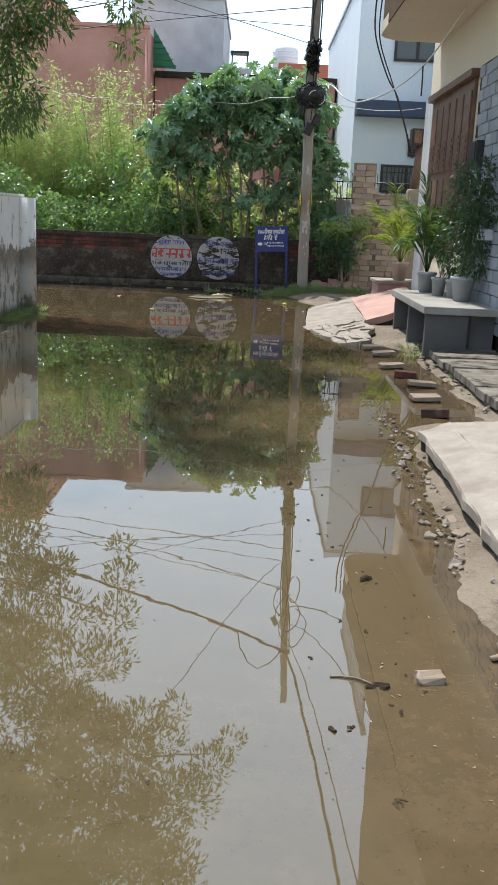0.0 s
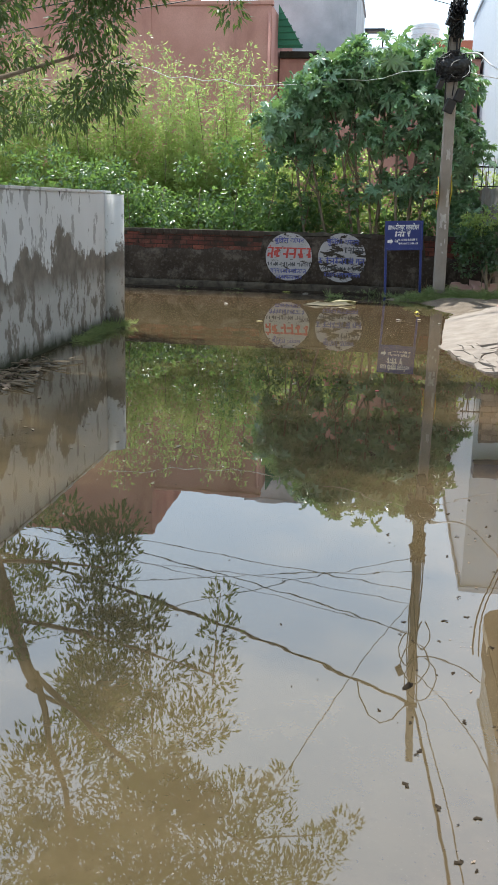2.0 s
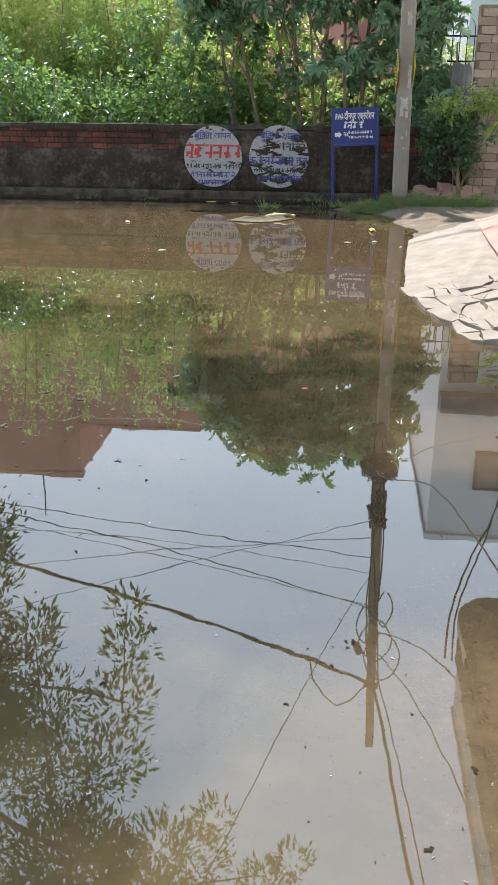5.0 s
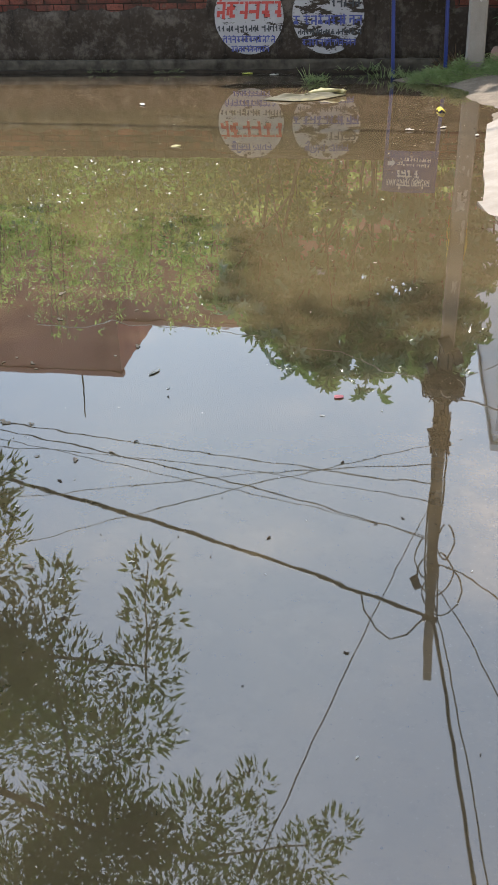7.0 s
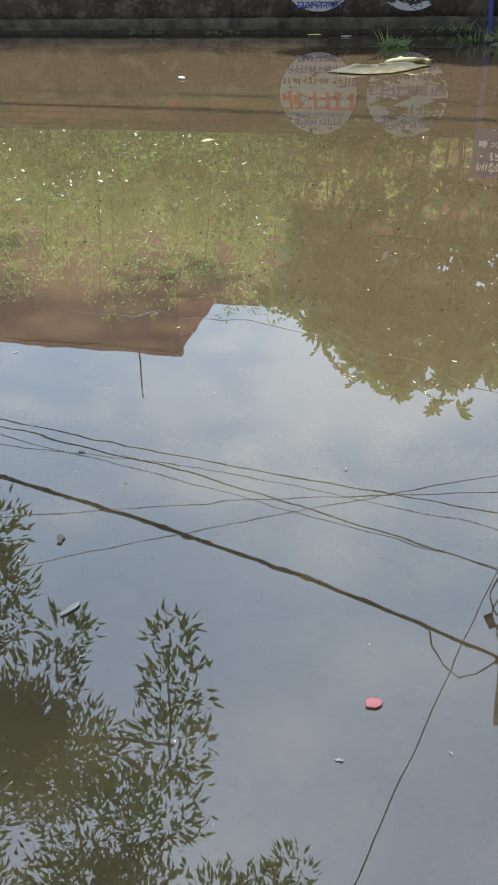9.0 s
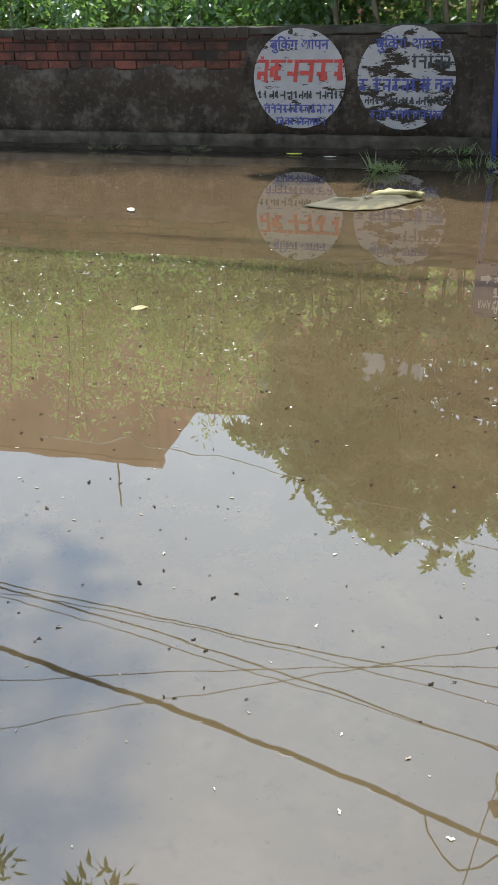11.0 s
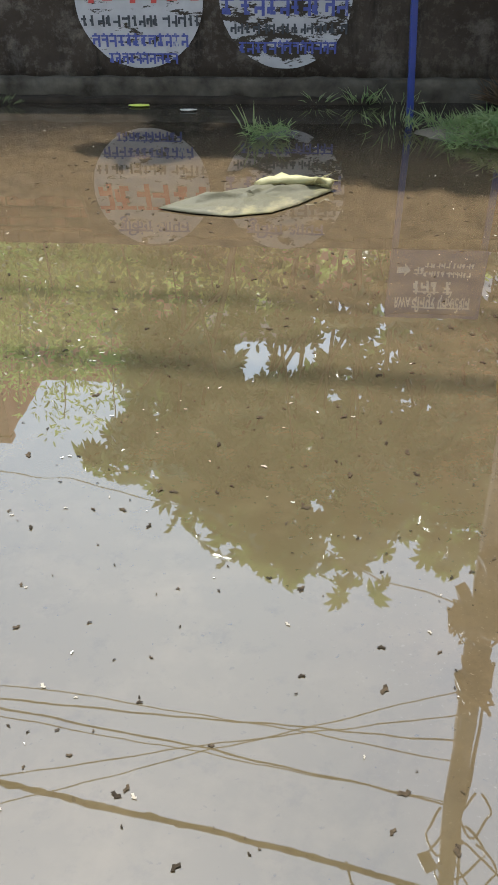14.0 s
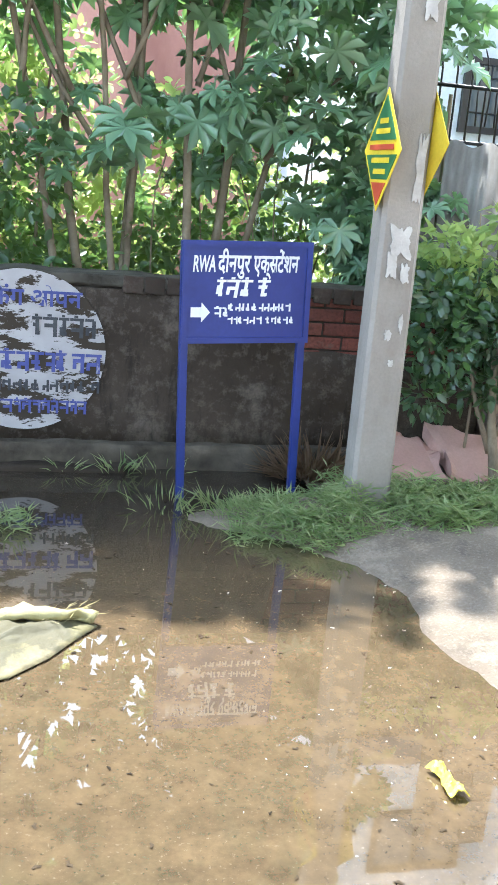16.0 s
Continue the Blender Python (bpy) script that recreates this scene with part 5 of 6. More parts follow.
for q, (p, a, s_) in enumerate(zip(pl, am, sz)):
    ob = new("leaf", leaf_mes[q % 4])
    ob.parent = castor
    ob.matrix_world = Matrix.Translation(p) @ Vector(a).to_track_quat("X", "Z").to_matrix().to_4x4() @ Matrix.Diagonal((s_, s_ * (0.8 + 0.05 * (q % 7)), s_, 1))
cl = crown_clumps([-3.5, -3.2, -2.95, -2.8], [3.5, 3.3, 3.0, 2.6], [0.5, 0.4, 0.4, 0.6], 25.35, 25.8, 18, 0.22, 0.38, 8)
plant("castor_sapling", "young castor plants with broad leaves among the stems", "bush", crown_clumps([-7.0, -6.0, -5.0, -4.2, -3.5], [2.9, 2.9, 2.7, 2.6, 2.7], [1.1, 1.1, 1.3, 1.2, 1.1], 25.9, 26.9, 16, 0.2, 0.34, 37), 9, 0.15, SH_PALM, LEAF_BROAD, [(bent((-6.7 + 0.6 * k, 26.4, 0.05), (-6.6 + 0.6 * k, 26.4, 2.3), 0.1, 7, 130 + k), 0.018) for k in range(6)], 0.4, 0.45)
plant("castor_bush", "castor bush with broad leaves beside the pole", "bush", cl, 22, 0.155, SH_PALM, LEAF_BROAD, [(bent((-3.15 + 0.1 * k, 25.7, 0.05), (-3.3 + 0.2 * k, 25.7, 2.3), 0.1, 7, k), 0.03) for k in range(3)], 0.4, 0.45)

# feathery light green bushes, each a sheaf of upright sprays
for k, (x0, x1, top_z, y, seed) in enumerate(((-14.6, -11.4, 5.2, 29.2, 5), (-12.1, -9.1, 5.35, 29.0, 6), (-9.5, -6.6, 4.9, 28.6, 9))):
    r_ = random.Random(seed)
    xm = (x0 + x1) / 2
    cl, stems = [], []
    for q in range(46):
        u = r_.uniform(-1, 1)
        xt = xm + (x1 - x0) / 2 * u
        zt = top_z - 1.1 * u * u - abs(r_.gauss(0, 0.3)) - (1.4 if q % 3 == 0 else 0.0)
        yt = y + r_.uniform(-0.9, 0.6)
        foot = Vector((xm + u * (x1 - x0) * 0.36, y + r_.uniform(-0.3, 0.3), 0.05))
        tip = Vector((xt, yt, zt))
        pts = bent(foot, tip, 0.12, 8, seed * 40 + q)
        if q < 9:
            stems.append((pts, 0.016))
        for w in range(13):
            f = 0.22 + 0.78 * w / 12
            c = foot.lerp(tip, f)
            rad = (0.46 - 0.34 * f) * r_.uniform(0.8, 1.3)
            cl.append((c.x + r_.uniform(-0.14, 0.14), c.y + r_.uniform(-0.14, 0.14), c.z, max(0.07, rad)))
    plant("feathery_bush", "tall feathery light green bush behind the wall", "bush", cl, 62, 0.105, blade(0.30), LEAF_FINE, stems, 0.0, 0.8, "bushes behind the wall")

cl = crown_clumps([-13.0, -10, -8.4, -7.2, -6.0, -5.4], [3.1, 2.6, 2.8, 3.2, 2.8, 1.8], [0.3] * 6, 25.45, 26.5, 88, 0.20, 0.36, 12)
cl += crown_clumps([-11.0, -8, -6, -4.4, -3.4], [2.0, 2.0, 1.9, 1.7, 1.6], [0.6] * 5, 26.0, 26.8, 60, 0.2, 0.34, 112)
plant("dark_bush", "dense dark green leafy undergrowth along the wall", "bush", cl, 120, 0.085, SH_OVAL, LEAF_DARK, [(bent((-11.5 + k * 0.75, 25.9, 0.05), (-11.4 + k * 0.75, 25.9, 1.9), 0.12, 6, 60 + k), 0.018) for k in range(8)], 0.3, 0.7)
cl = crown_clumps([-7.4, -6, -4.5, -3.2, -2.6], [2.7, 2.9, 2.9, 2.7, 2.4], [0.2] * 5, 26.9, 28.0, 74, 0.22, 0.38, 14)
plant("back_bush", "sunlit light green bush behind the castor stems", "bush", cl, 110, 0.095, SH_OVAL, LEAF_FINE, [(bent((-6.8 + k * 0.9, 27.5, 0.05), (-6.7 + k * 0.9, 27.5, 1.7), 0.12, 6, 80 + k), 0.018) for k in range(5)], 0.2, 0.8)
cl = crown_clumps([-5.0, -4.2, -3.4, -2.8], [1.9, 2.0, 1.9, 1.7], [0.9] * 4, 26.0, 26.6, 16, 0.18, 0.3, 15)
plant("twiggy_bush", "dark twiggy undergrowth behind the sign", "bush", cl, 70, 0.07, SH_OVAL, LEAF_DARK, [(bent((-4.6 + k * 0.17, 26.2, 0.05), (-4.9 + k * 0.25, 26.1, 1.7 + 0.1 * (k % 3)), 0.2, 7, 90 + k), 0.010) for k in range(10)], 0.2, 0.8)
# shrub beside the pole
cl = crown_clumps([-3.4, -3.1, -2.8, -2.4], [1.3, 1.5, 1.5, 1.25], [0.45, 0.35, 0.35, 0.45], 24.4, 24.75, 26, 0.12, 0.2, 18)
plant("light_shrub", "light green leafy weed behind the dark shrub", "shrub", crown_clumps([-3.3, -3.0, -2.6, -2.35], [1.6, 1.85, 1.9, 1.7], [1.1, 1.1, 1.2, 1.3], 24.6, 24.85, 12, 0.12, 0.2, 28), 60, 0.10, blade(0.42), LEAF_FINE, [(bent((-2.9 + 0.15 * k, 24.75, 0.05), (-3.0 + 0.3 * k, 24.75, 1.6), 0.05, 7, 70 + k), 0.010) for k in range(3)], 0.2, 0.6)
plant("small_shrub", "dark glossy shrub with light new leaves beside the pole", "shrub", cl, 80, 0.07, SH_OVAL, LEAF_SHRUB, [(bent((-2.80, 24.42, 0.02), (-2.85, 24.62, 1.1), 0.04, 8, 1), 0.035), (bent((-2.79, 24.6, 0.3), (-2.6, 24.6, 1.2), 0.05, 6, 2), 0.02), (bent((-2.80, 24.6, 0.25), (-3.05, 24.6, 1.0), 0.05, 6, 3), 0.018)], 0.2, 0.7)

# overhanging tree
cl = [(-6.75, 19.5, 3.95, 0.22), (-6.72, 19.4, 4.45, 0.34), (-6.8, 19.3, 5.1, 0.42), (-6.9, 19.1, 5.8, 0.5), (-5.75, 19.5, 6.95, 0.28), (-5.95, 19.4, 7.5, 0.45),
      (-4.75, 19.5, 7.5, 0.26), (-5.1, 19.4, 7.95, 0.42), (-5.5, 19.2, 8.5, 0.6), (-6.3, 18.9, 6.9, 0.5), (-6.5, 18.7, 7.8, 0.7), (-7.75, 19.0, 4.2, 0.34), (-7.6, 18.9, 4.9, 0.5),
      (-7.4, 18.8, 5.8, 0.6), (-7.3, 18.5, 6.9, 0.75), (-7.9, 18.3, 7.9, 0.9), (-8.3, 18.6, 5.0, 0.7), (-8.8, 18.0, 6.2, 0.9), (-9.4, 17.6, 7.4, 1.0), (-6.2, 17.2, 8.6, 0.8), (-7.2, 16.6, 8.3, 0.9)]
r_ = random.Random(5)
for k in range(34):
    z_ = r_.uniform(2.55, 4.5)
    cl.append((r_.uniform(-10.0, -8.25 + 0.35 * (z_ - 2.6)), r_.uniform(18.2, 19.9), z_, r_.uniform(0.22, 0.38)))
for k in range(10):
    cl.append((r_.uniform(-10.8, -8.9), r_.uniform(15.5, 18.0), r_.uniform(2.6, 4.6), r_.uniform(0.3, 0.5)))
for k in range(16):
    cl.append((r_.uniform(-11.5, -7.2), r_.uniform(14.5, 18.5), r_.uniform(4.4, 8.8), r_.uniform(0.45, 0.8)))
for k in range(24):
    cl.append((r_.uniform(-8.6, -5.6), r_.uniform(16.5, 19.2), r_.uniform(6.8, 9.4), r_.uniform(0.4, 0.7)))
for k in range(9):
    cl.append((r_.uniform(-7.6, -6.9), r_.uniform(13.5, 16.5), r_.uniform(4.6, 7.8), r_.uniform(0.3, 0.55)))
for k in range(12):
    f_ = r_.uniform(0.15, 0.95)
    a_, b_ = ((-8.95, 17.6, 4.3), (-6.0, 19.2, 8.0)) if k % 2 else ((-8.9, 17.6, 4.4), (-7.6, 16.0, 8.4))
    cl.append((a_[0] + (b_[0] - a_[0]) * f_ + r_.uniform(-0.35, 0.35), a_[1] + (b_[1] - a_[1]) * f_ + r_.uniform(-0.35, 0.35), a_[2] + (b_[2] - a_[2]) * f_ + r_.uniform(-0.5, 0.2), r_.uniform(0.25, 0.45)))
# Unseen clumps of crown, added so their shade falls on the lane water.
for k in range(20):
    cl.append((r_.uniform(-7.8, -6.2), r_.uniform(13.4, 15.6), r_.uniform(6.6, 8.6), r_.uniform(0.4, 0.6)))
for k in range(10):
    cl.append((r_.uniform(-9.0, -7.7), r_.uniform(19.4, 20.6), r_.uniform(5.6, 7.4), r_.uniform(0.35, 0.6)))
stems = [(bent((-8.0, 16.2, 7.6), (-6.6, 14.0, 7.7), 0.2, 8, 12), 0.03), (bent((-9.0, 17.6, 4.6), (-8.3, 20.0, 6.8), 0.2, 8, 13), 0.03), (bent((-9.6, 17.2, 0.0), (-8.9, 17.6, 4.6), 0.25, 10, 3), 0.15), (bent((-8.95, 17.6, 4.3), (-6.0, 19.2, 8.0), 0.25, 9, 4), 0.045), (bent((-8.9, 17.6, 4.4), (-7.6, 16.0, 8.4), 0.3, 9, 5), 0.045),
         (bent((-9.1, 17.5, 3.6), (-6.8, 19.4, 5.2), 0.15, 8, 6), 0.028), (bent((-9.2, 17.5, 3.4), (-10.6, 17.4, 7.5), 0.3, 9, 7), 0.09), (bent((-9.3, 17.4, 2.8), (-8.3, 18.9, 3.4), 0.1, 7, 8), 0.035),
         (bent((-6.8, 19.3, 5.3), (-6.75, 19.5, 3.9), 0.1, 6, 9), 0.014), (bent((-7.6, 18.8, 6.4), (-7.7, 19.0, 4.1), 0.1, 6, 10), 0.016), (bent((-6.4, 18.9, 7.6), (-5.1, 19.4, 7.7), 0.1, 6, 11), 0.02)]
plant("overhanging_tree", "large tree with narrow dark leaves hanging over the lane", "tree", cl, 320, 0.125, blade(0.29), LEAF_HANGING, stems, 0.75, 0.7)

# potted plants and palm
cl = [(-2.15, 17.2, 1.3, 0.24), (-2.1, 16.9, 1.6, 0.30), (-2.02, 16.7, 1.95, 0.32), (-2.0, 16.4, 1.5, 0.34), (-2.05, 16.4, 2.15, 0.28), (-2.1, 16.9, 1.1, 0.2), (-1.98, 16.2, 1.8, 0.3), (-2.0, 16.3, 1.15, 0.24)]
plant("potted_plant", "bushy dark green pot plant with narrow leaves on the bench", "plant", cl, 420, 0.085, blade(0.30), LEAF_POT, [(bent((-2.25 + 0.06 * k, 17.2 - 0.27 * k, 0.85), (-2.15 + 0.05 * k, 17.2 - 0.27 * k, 1.7), 0.04, 6, k), 0.012) for k in range(4)], 0.5, 0.8)
def palm_plant(x0, y0, z0, fronds, reach0, rise, leaf, material, label):
    """Arching fronds from one foot, each with narrow leaflets along it."""
    palm = thing("potted_palm", label, "plant", group="palms by the house")
    for k in range(fronds):
        a = 2 * math.pi * k / fronds + 0.2
        reach = reach0 * (1 + 0.45 * math.sin(k * 3))
        up = rise * (1 + 0.25 * math.sin(k * 5))
        pts = [Vector((x0 + math.cos(a) * reach * t, y0 + math.sin(a) * reach * t, z0 + up * t - 0.58 * rise * t * t * (0.8 + 0.35 * math.sin(k)))) for t in np.linspace(0, 1, 14)]
        fr_ = part("frond", tube(pts, 0.008, 5, taper=0.4), material, palm)
        pl = np.array([p[:] for p in pts[4:] for _ in range(6)])
        n = len(pl)
        dirs = np.array([(pts[i] - pts[i - 1]).normalized()[:] for i in range(4, 14) for _ in range(6)])
        pl = pl + dirs * rng.uniform(-0.05, 0.05, (n, 1))
        side = np.cross(dirs, [0, 0, 1.0]) * np.tile([1, -1], n // 2)[:, None]
        ob = new("frond_leaf", foliage("frond_leaf", SH_THIN, pl, dirs * 0.8 + side * rng.uniform(0.6, 1.4, (n, 1)) + [0, 0, -0.3], leaf * rng.uniform(0.7, 1.15, n), material, rng, 0.25))
        ob.parent = fr_
        tagged(ob, kind="stuff")
    return palm


palm_plant(-2.0, 22.2, 0.82, 15, 0.50, 1.45, 0.30, PALM, "yellow-green feathery palm in the terracotta pot")
palm_plant(-2.32, 17.75, 0.88, 15, 0.30, 1.35, 0.26, PALM_DARK, "dark green feathery palm in a cement pot on the bench")


def tuft(x, y, r, count, size, material=GRASS, label="tuft of rank green grass in the wet", z=0.0):
    size = size * 0.85
    a, d = rng.uniform(0, 2 * math.pi, count), r * np.sqrt(rng.uniform(0, 1, count))
    pl = np.stack([x + d * np.cos(a), y + 0.6 * d * np.sin(a), np.full(count, z)], 1)
    am = np.stack([np.cos(a) * rng.uniform(0.1, 1.3, count), np.sin(a) * rng.uniform(0.1, 1.3, count), rng.uniform(0.3, 1.2, count)], 1)
    return tagged(new("grass_tuft", foliage("grass_tuft", SH_THIN, pl, am, size * rng.uniform(0.5, 1.3, count), material, rng, 0.5)), label, "grass", "grass by the wall", "stuff")


for x, y, r, c, s in ((-4.72, 24.22, 0.20, 34, 0.14), (-4.40, 24.15, 0.26, 110, 0.12), (-4.12, 24.12, 0.28, 420, 0.13), (-3.85, 23.98, 0.28, 460, 0.12), (-3.55, 23.90, 0.28, 460, 0.12), (-3.28, 23.95, 0.25, 380, 0.12), (-3.05, 24.1, 0.2, 220, 0.13),
                      (-5.5, 23.98, 0.12, 26, 0.13), (-5.62, 24.0, 0.1, 8, 0.2), (-4.95, 24.80, 0.12, 26, 0.17), (-4.70, 24.82, 0.16, 22, 0.13), (-4.45, 24.3, 0.10, 14, 0.20), (-5.25, 24.83, 0.1, 14, 0.12), (-7.5, 24.7, 0.2, 40, 0.07), (-8.4, 24.75, 0.2, 40, 0.07),
                      (-8.08, 18.85, 0.16, 140, 0.16), (-8.12, 18.3, 0.14, 80, 0.13), (-8.15, 17.6, 0.14, 60, 0.10), (-8.0, 19.15, 0.12, 60, 0.1), (-2.72, 16.3, 0.12, 60, 0.14), (-2.75, 15.7, 0.12, 40, 0.12), (-2.6, 14.2, 0.2, 60, 0.08), (-2.5, 13.4, 0.2, 50, 0.08)):
    tuft(x, y, r, c, s, z=0.02)


def weed_mat(x0, x1, y0, y1, count, high, seed, label):
    """A low tangled mat of curled blades and small leaves, mounded in the middle."""
    g = np.random.default_rng(seed)
    u, v = g.uniform(0, 1, count), g.uniform(0, 1, count)
    edge = np.minimum(1, 4 * np.minimum(u, 1 - u)) * np.minimum(1, 3.2 * np.minimum(v, 1 - v))
    lump = 0.6 + 0.4 * np.sin(u * (x1 - x0) * 11 + 2 * np.sin(v * 5)) * np.cos(v * 6 + u * 9)
    keep = g.uniform(0, 1, count) < 0.25 + edge
    pl = np.stack([x0 + (x1 - x0) * u, y0 + (y1 - y0) * v + 0.06 * np.sin(u * 17), np.interp(x0 + (x1 - x0) * u, [-4.0, -3.6, -3.2], [0.01, 0.05, 0.085]) * (y0 > 20) + high * edge * lump * g.uniform(0.2, 1, count)], 1)[keep]
    n = len(pl)
    a = g.uniform(0, 2 * math.pi, n)
    am = np.stack([np.cos(a), np.sin(a), g.uniform(-0.5, 0.9, n)], 1)
    me = foliage("weed_patch", blade(0.10), pl, am, g.uniform(0.03, 0.12, n), GRASS, g, 0.6)
    return tagged(new("weed_patch", me), label, "weeds", "weeds by the pole", "stuff")


weed_mat(-4.45, -2.85, 23.70, 24.30, 12000, 0.24, 51, "tangled low green weeds round the pole foot")
weed_mat(-4.05, -3.3, 24.0, 24.42, 3500, 0.26, 52, "tangled low green weeds round the pole foot")
weed_mat(-3.1, -2.3, 23.80, 24.4, 4000, 0.20, 53, "tangled low green weeds round the pole foot")
tuft(-3.86, 24.72, 0.17, 240, 0.24, DRY_GRASS, "dry brown grass clump at the wall foot", 0.03)
tuft(-3.80, 24.76, 0.12, 120, 0.30, DRY_GRASS, "dry brown grass clump at the wall foot", 0.03)
weed_mat(-5.66, -5.36, 23.88, 24.1, 200, 0.09, 54, "small clump of drooping grass in the shallow water")
weed_mat(-8.22, -8.0, 17.4, 19.2, 1500, 0.10, 55, "low green weeds along the damp wall foot")


# ---- litter and debris ----
SH_SCRAP = (np.array([(0, 0, 0), (0.25, -0.22, 0.05), (0.42, -0.08, 0.0), (0.8, -0.25, 0.06), (1, 0.02, 0.0), (0.66, 0.1, 0.04), (0.5, 0.3, 0.02), (0.2, 0.12, 0.0)]), [(0, 1, 2, 7), (2, 3, 4, 5), (2, 5, 6, 7)])


def flecks(name, count, x0, x1, y0, y1, smin, smax, material, label, seed, z=0.002, power=1.0):
    g = np.random.default_rng(seed)
    pl = np.stack([g.uniform(x0, x1, count), y0 + (y1 - y0) * g.uniform(0, 1, count) ** power, np.full(count, z)], 1)
    a = g.uniform(0, 2 * math.pi, count)
    am = np.stack([np.cos(a), np.sin(a), g.uniform(-0.03, 0.05, count)], 1)
    return tagged(new(name, foliage(name, SH_SCRAP, pl, am, smin + (smax - smin) * g.uniform(0, 1, count) ** 3, material, g, 0.05)), label, "debris", kind="stuff")


flecks("floating_debris", 1500, -8.5, -3.6, 17.5, 24.6, 0.007, 0.034, DEBRIS, "dark leaf bits afloat on the muddy water", 1, power=0.45)
flecks("floating_debris", 260, -8.0, -3.6, 6.0, 15.5, 0.008, 0.026, DEBRIS, "dark leaf bits afloat on the muddy water", 2)
flecks("floating_debris", 160, -7.2, -4.6, 20.8, 23.8, 0.008, 0.03, DEBRIS, "dark leaf bits afloat on the muddy water", 6)
flecks("floating_chips", 240, -8.0, -3.7, 12.0, 24.4, 0.007, 0.022, LITTER, "pale scraps afloat on the muddy water", 3)
flecks("floating_chips", 90, -7.6, -5.4, 12.8, 16.5, 0.02, 0.07, PALE_SCRAP, "pale dead leaves and straw afloat by the wall", 14)
flecks("floating_debris", 400, -8.0, -3.8, 17.4, 20.6, 0.010, 0.026, DEBRIS, "dark leaf bits afloat on the muddy water", 16)
flecks("floating_chips", 150, -8.0, -3.8, 17.2, 21.0, 0.010, 0.024, PALE_SCRAP, "pale leaf bits afloat on the muddy water", 17)
flecks("grit", 300, -4.3, -3.5, 5.8, 12.5, 0.006, 0.02, WET_STONE, "pale grit and chips in the muddy shallows", 9)
flecks("floating_debris", 260, -4.6, -3.5, 5.8, 13.0, 0.008, 0.035, DEBRIS, "dark leaf bits in the muddy shallows", 10)
flecks("floating_chips", 220, -4.6, -3.5, 18.0, 23.5, 0.006, 0.022, LITTER, "pale grit and scraps in the shallows", 4)


def crumpled(name, cx, cy, rx, ry, rz, material, label, category, seed, lift=0.03, z=0.006, n=30):
    """A limp sheet with folds, lying on the water."""
    bm = bmesh.new()
    rings = [[bm.verts.new((0, 0, lift))] * n]
    r2 = random.Random(seed)
    rim = [1 + 0.22 * noise.noise((math.cos(2 * math.pi * k / n) * 1.6 + seed, math.sin(2 * math.pi * k / n) * 1.6, 0)) for k in range(n)]
    for j in range(1, 8):
        t = j / 7
        ring = []
        for k in range(n):
            a = 2 * math.pi * k / n
            p = Vector((rx * t * rim[k] * math.cos(a), ry * t * rim[k] * math.sin(a), 0))
            fold = abs(noise.noise((p.x * 5 + seed, p.y * 14, 0))) + 0.5 * abs(noise.noise((p.x * 15, p.y * 40 + seed, 0)))
            p.z = lift * (0.25 + 1.6 * fold) * (1 - 0.75 * t) + 0.003
            ring.append(bm.verts.new(p))
        rings.append(ring)
    for k in range(n):
        bm.faces.new((rings[0][0], rings[1][k], rings[1][(k + 1) % n])).smooth = True
    for a, b in zip(rings[1:], rings[2:]):
        for k in range(n):
            bm.faces.new((a[k], b[k], b[(k + 1) % n], a[(k + 1) % n])).smooth = True
    bmesh.ops.recalc_face_normals(bm, faces=bm.faces[:])
    ob = solid(name, bm, material, label, category, m=pose(cx, cy, z, 0, 0, rz))
    s = ob.modifiers.new("thick", "SOLIDIFY")
    s.thickness = 0.003
    return ob


def sack_material():
    """Pale woven plastic, its upper half caked with dark mud."""
    n = Nodes("wet_woven_plastic")
    local = n.add("ShaderNodeTexCoord").outputs["Object"]
    xyz = n.add("ShaderNodeSeparateXYZ", Vector=local)
    f = n.noise(9.0, 7, 0.68)
    side = n.math("SUBTRACT", xyz.outputs[1], n.math("MULTIPLY", xyz.outputs[0], 0.30))
    mud = n.step(n.math("ADD", side, n.math("MULTIPLY", n.math("SUBTRACT", f, 0.5), 0.75)), -0.26, -0.13)
    c = n.mix(n.step(n.noise(5.0, 4), 0.4, 0.6), (0.21, 0.17, 0.085), (0.165, 0.138, 0.052))
    c = n.mix(n.math("MULTIPLY", mud, 0.85), c, (0.058, 0.050, 0.023))
    n.bump(n.noise(35, 5), 0.5)
    return n.end(c, 0.7)


STRAW = surface("straw_plastic", (0.27, 0.23, 0.09), (0.36, 0.31, 0.14), 30, 0.6)
SACK = [(-0.46, -0.06), (-0.30, -0.17), (-0.12, -0.25), (0.08, -0.24), (0.24, -0.15), (0.36, -0.05), (0.47, 0.03), (0.44, 0.10), (0.33, 0.12), (0.25, 0.19), (0.12, 0.20), (0.02, 0.15), (-0.14, 0.10), (-0.30, 0.06)]
bm = bmesh.new()
srings = []
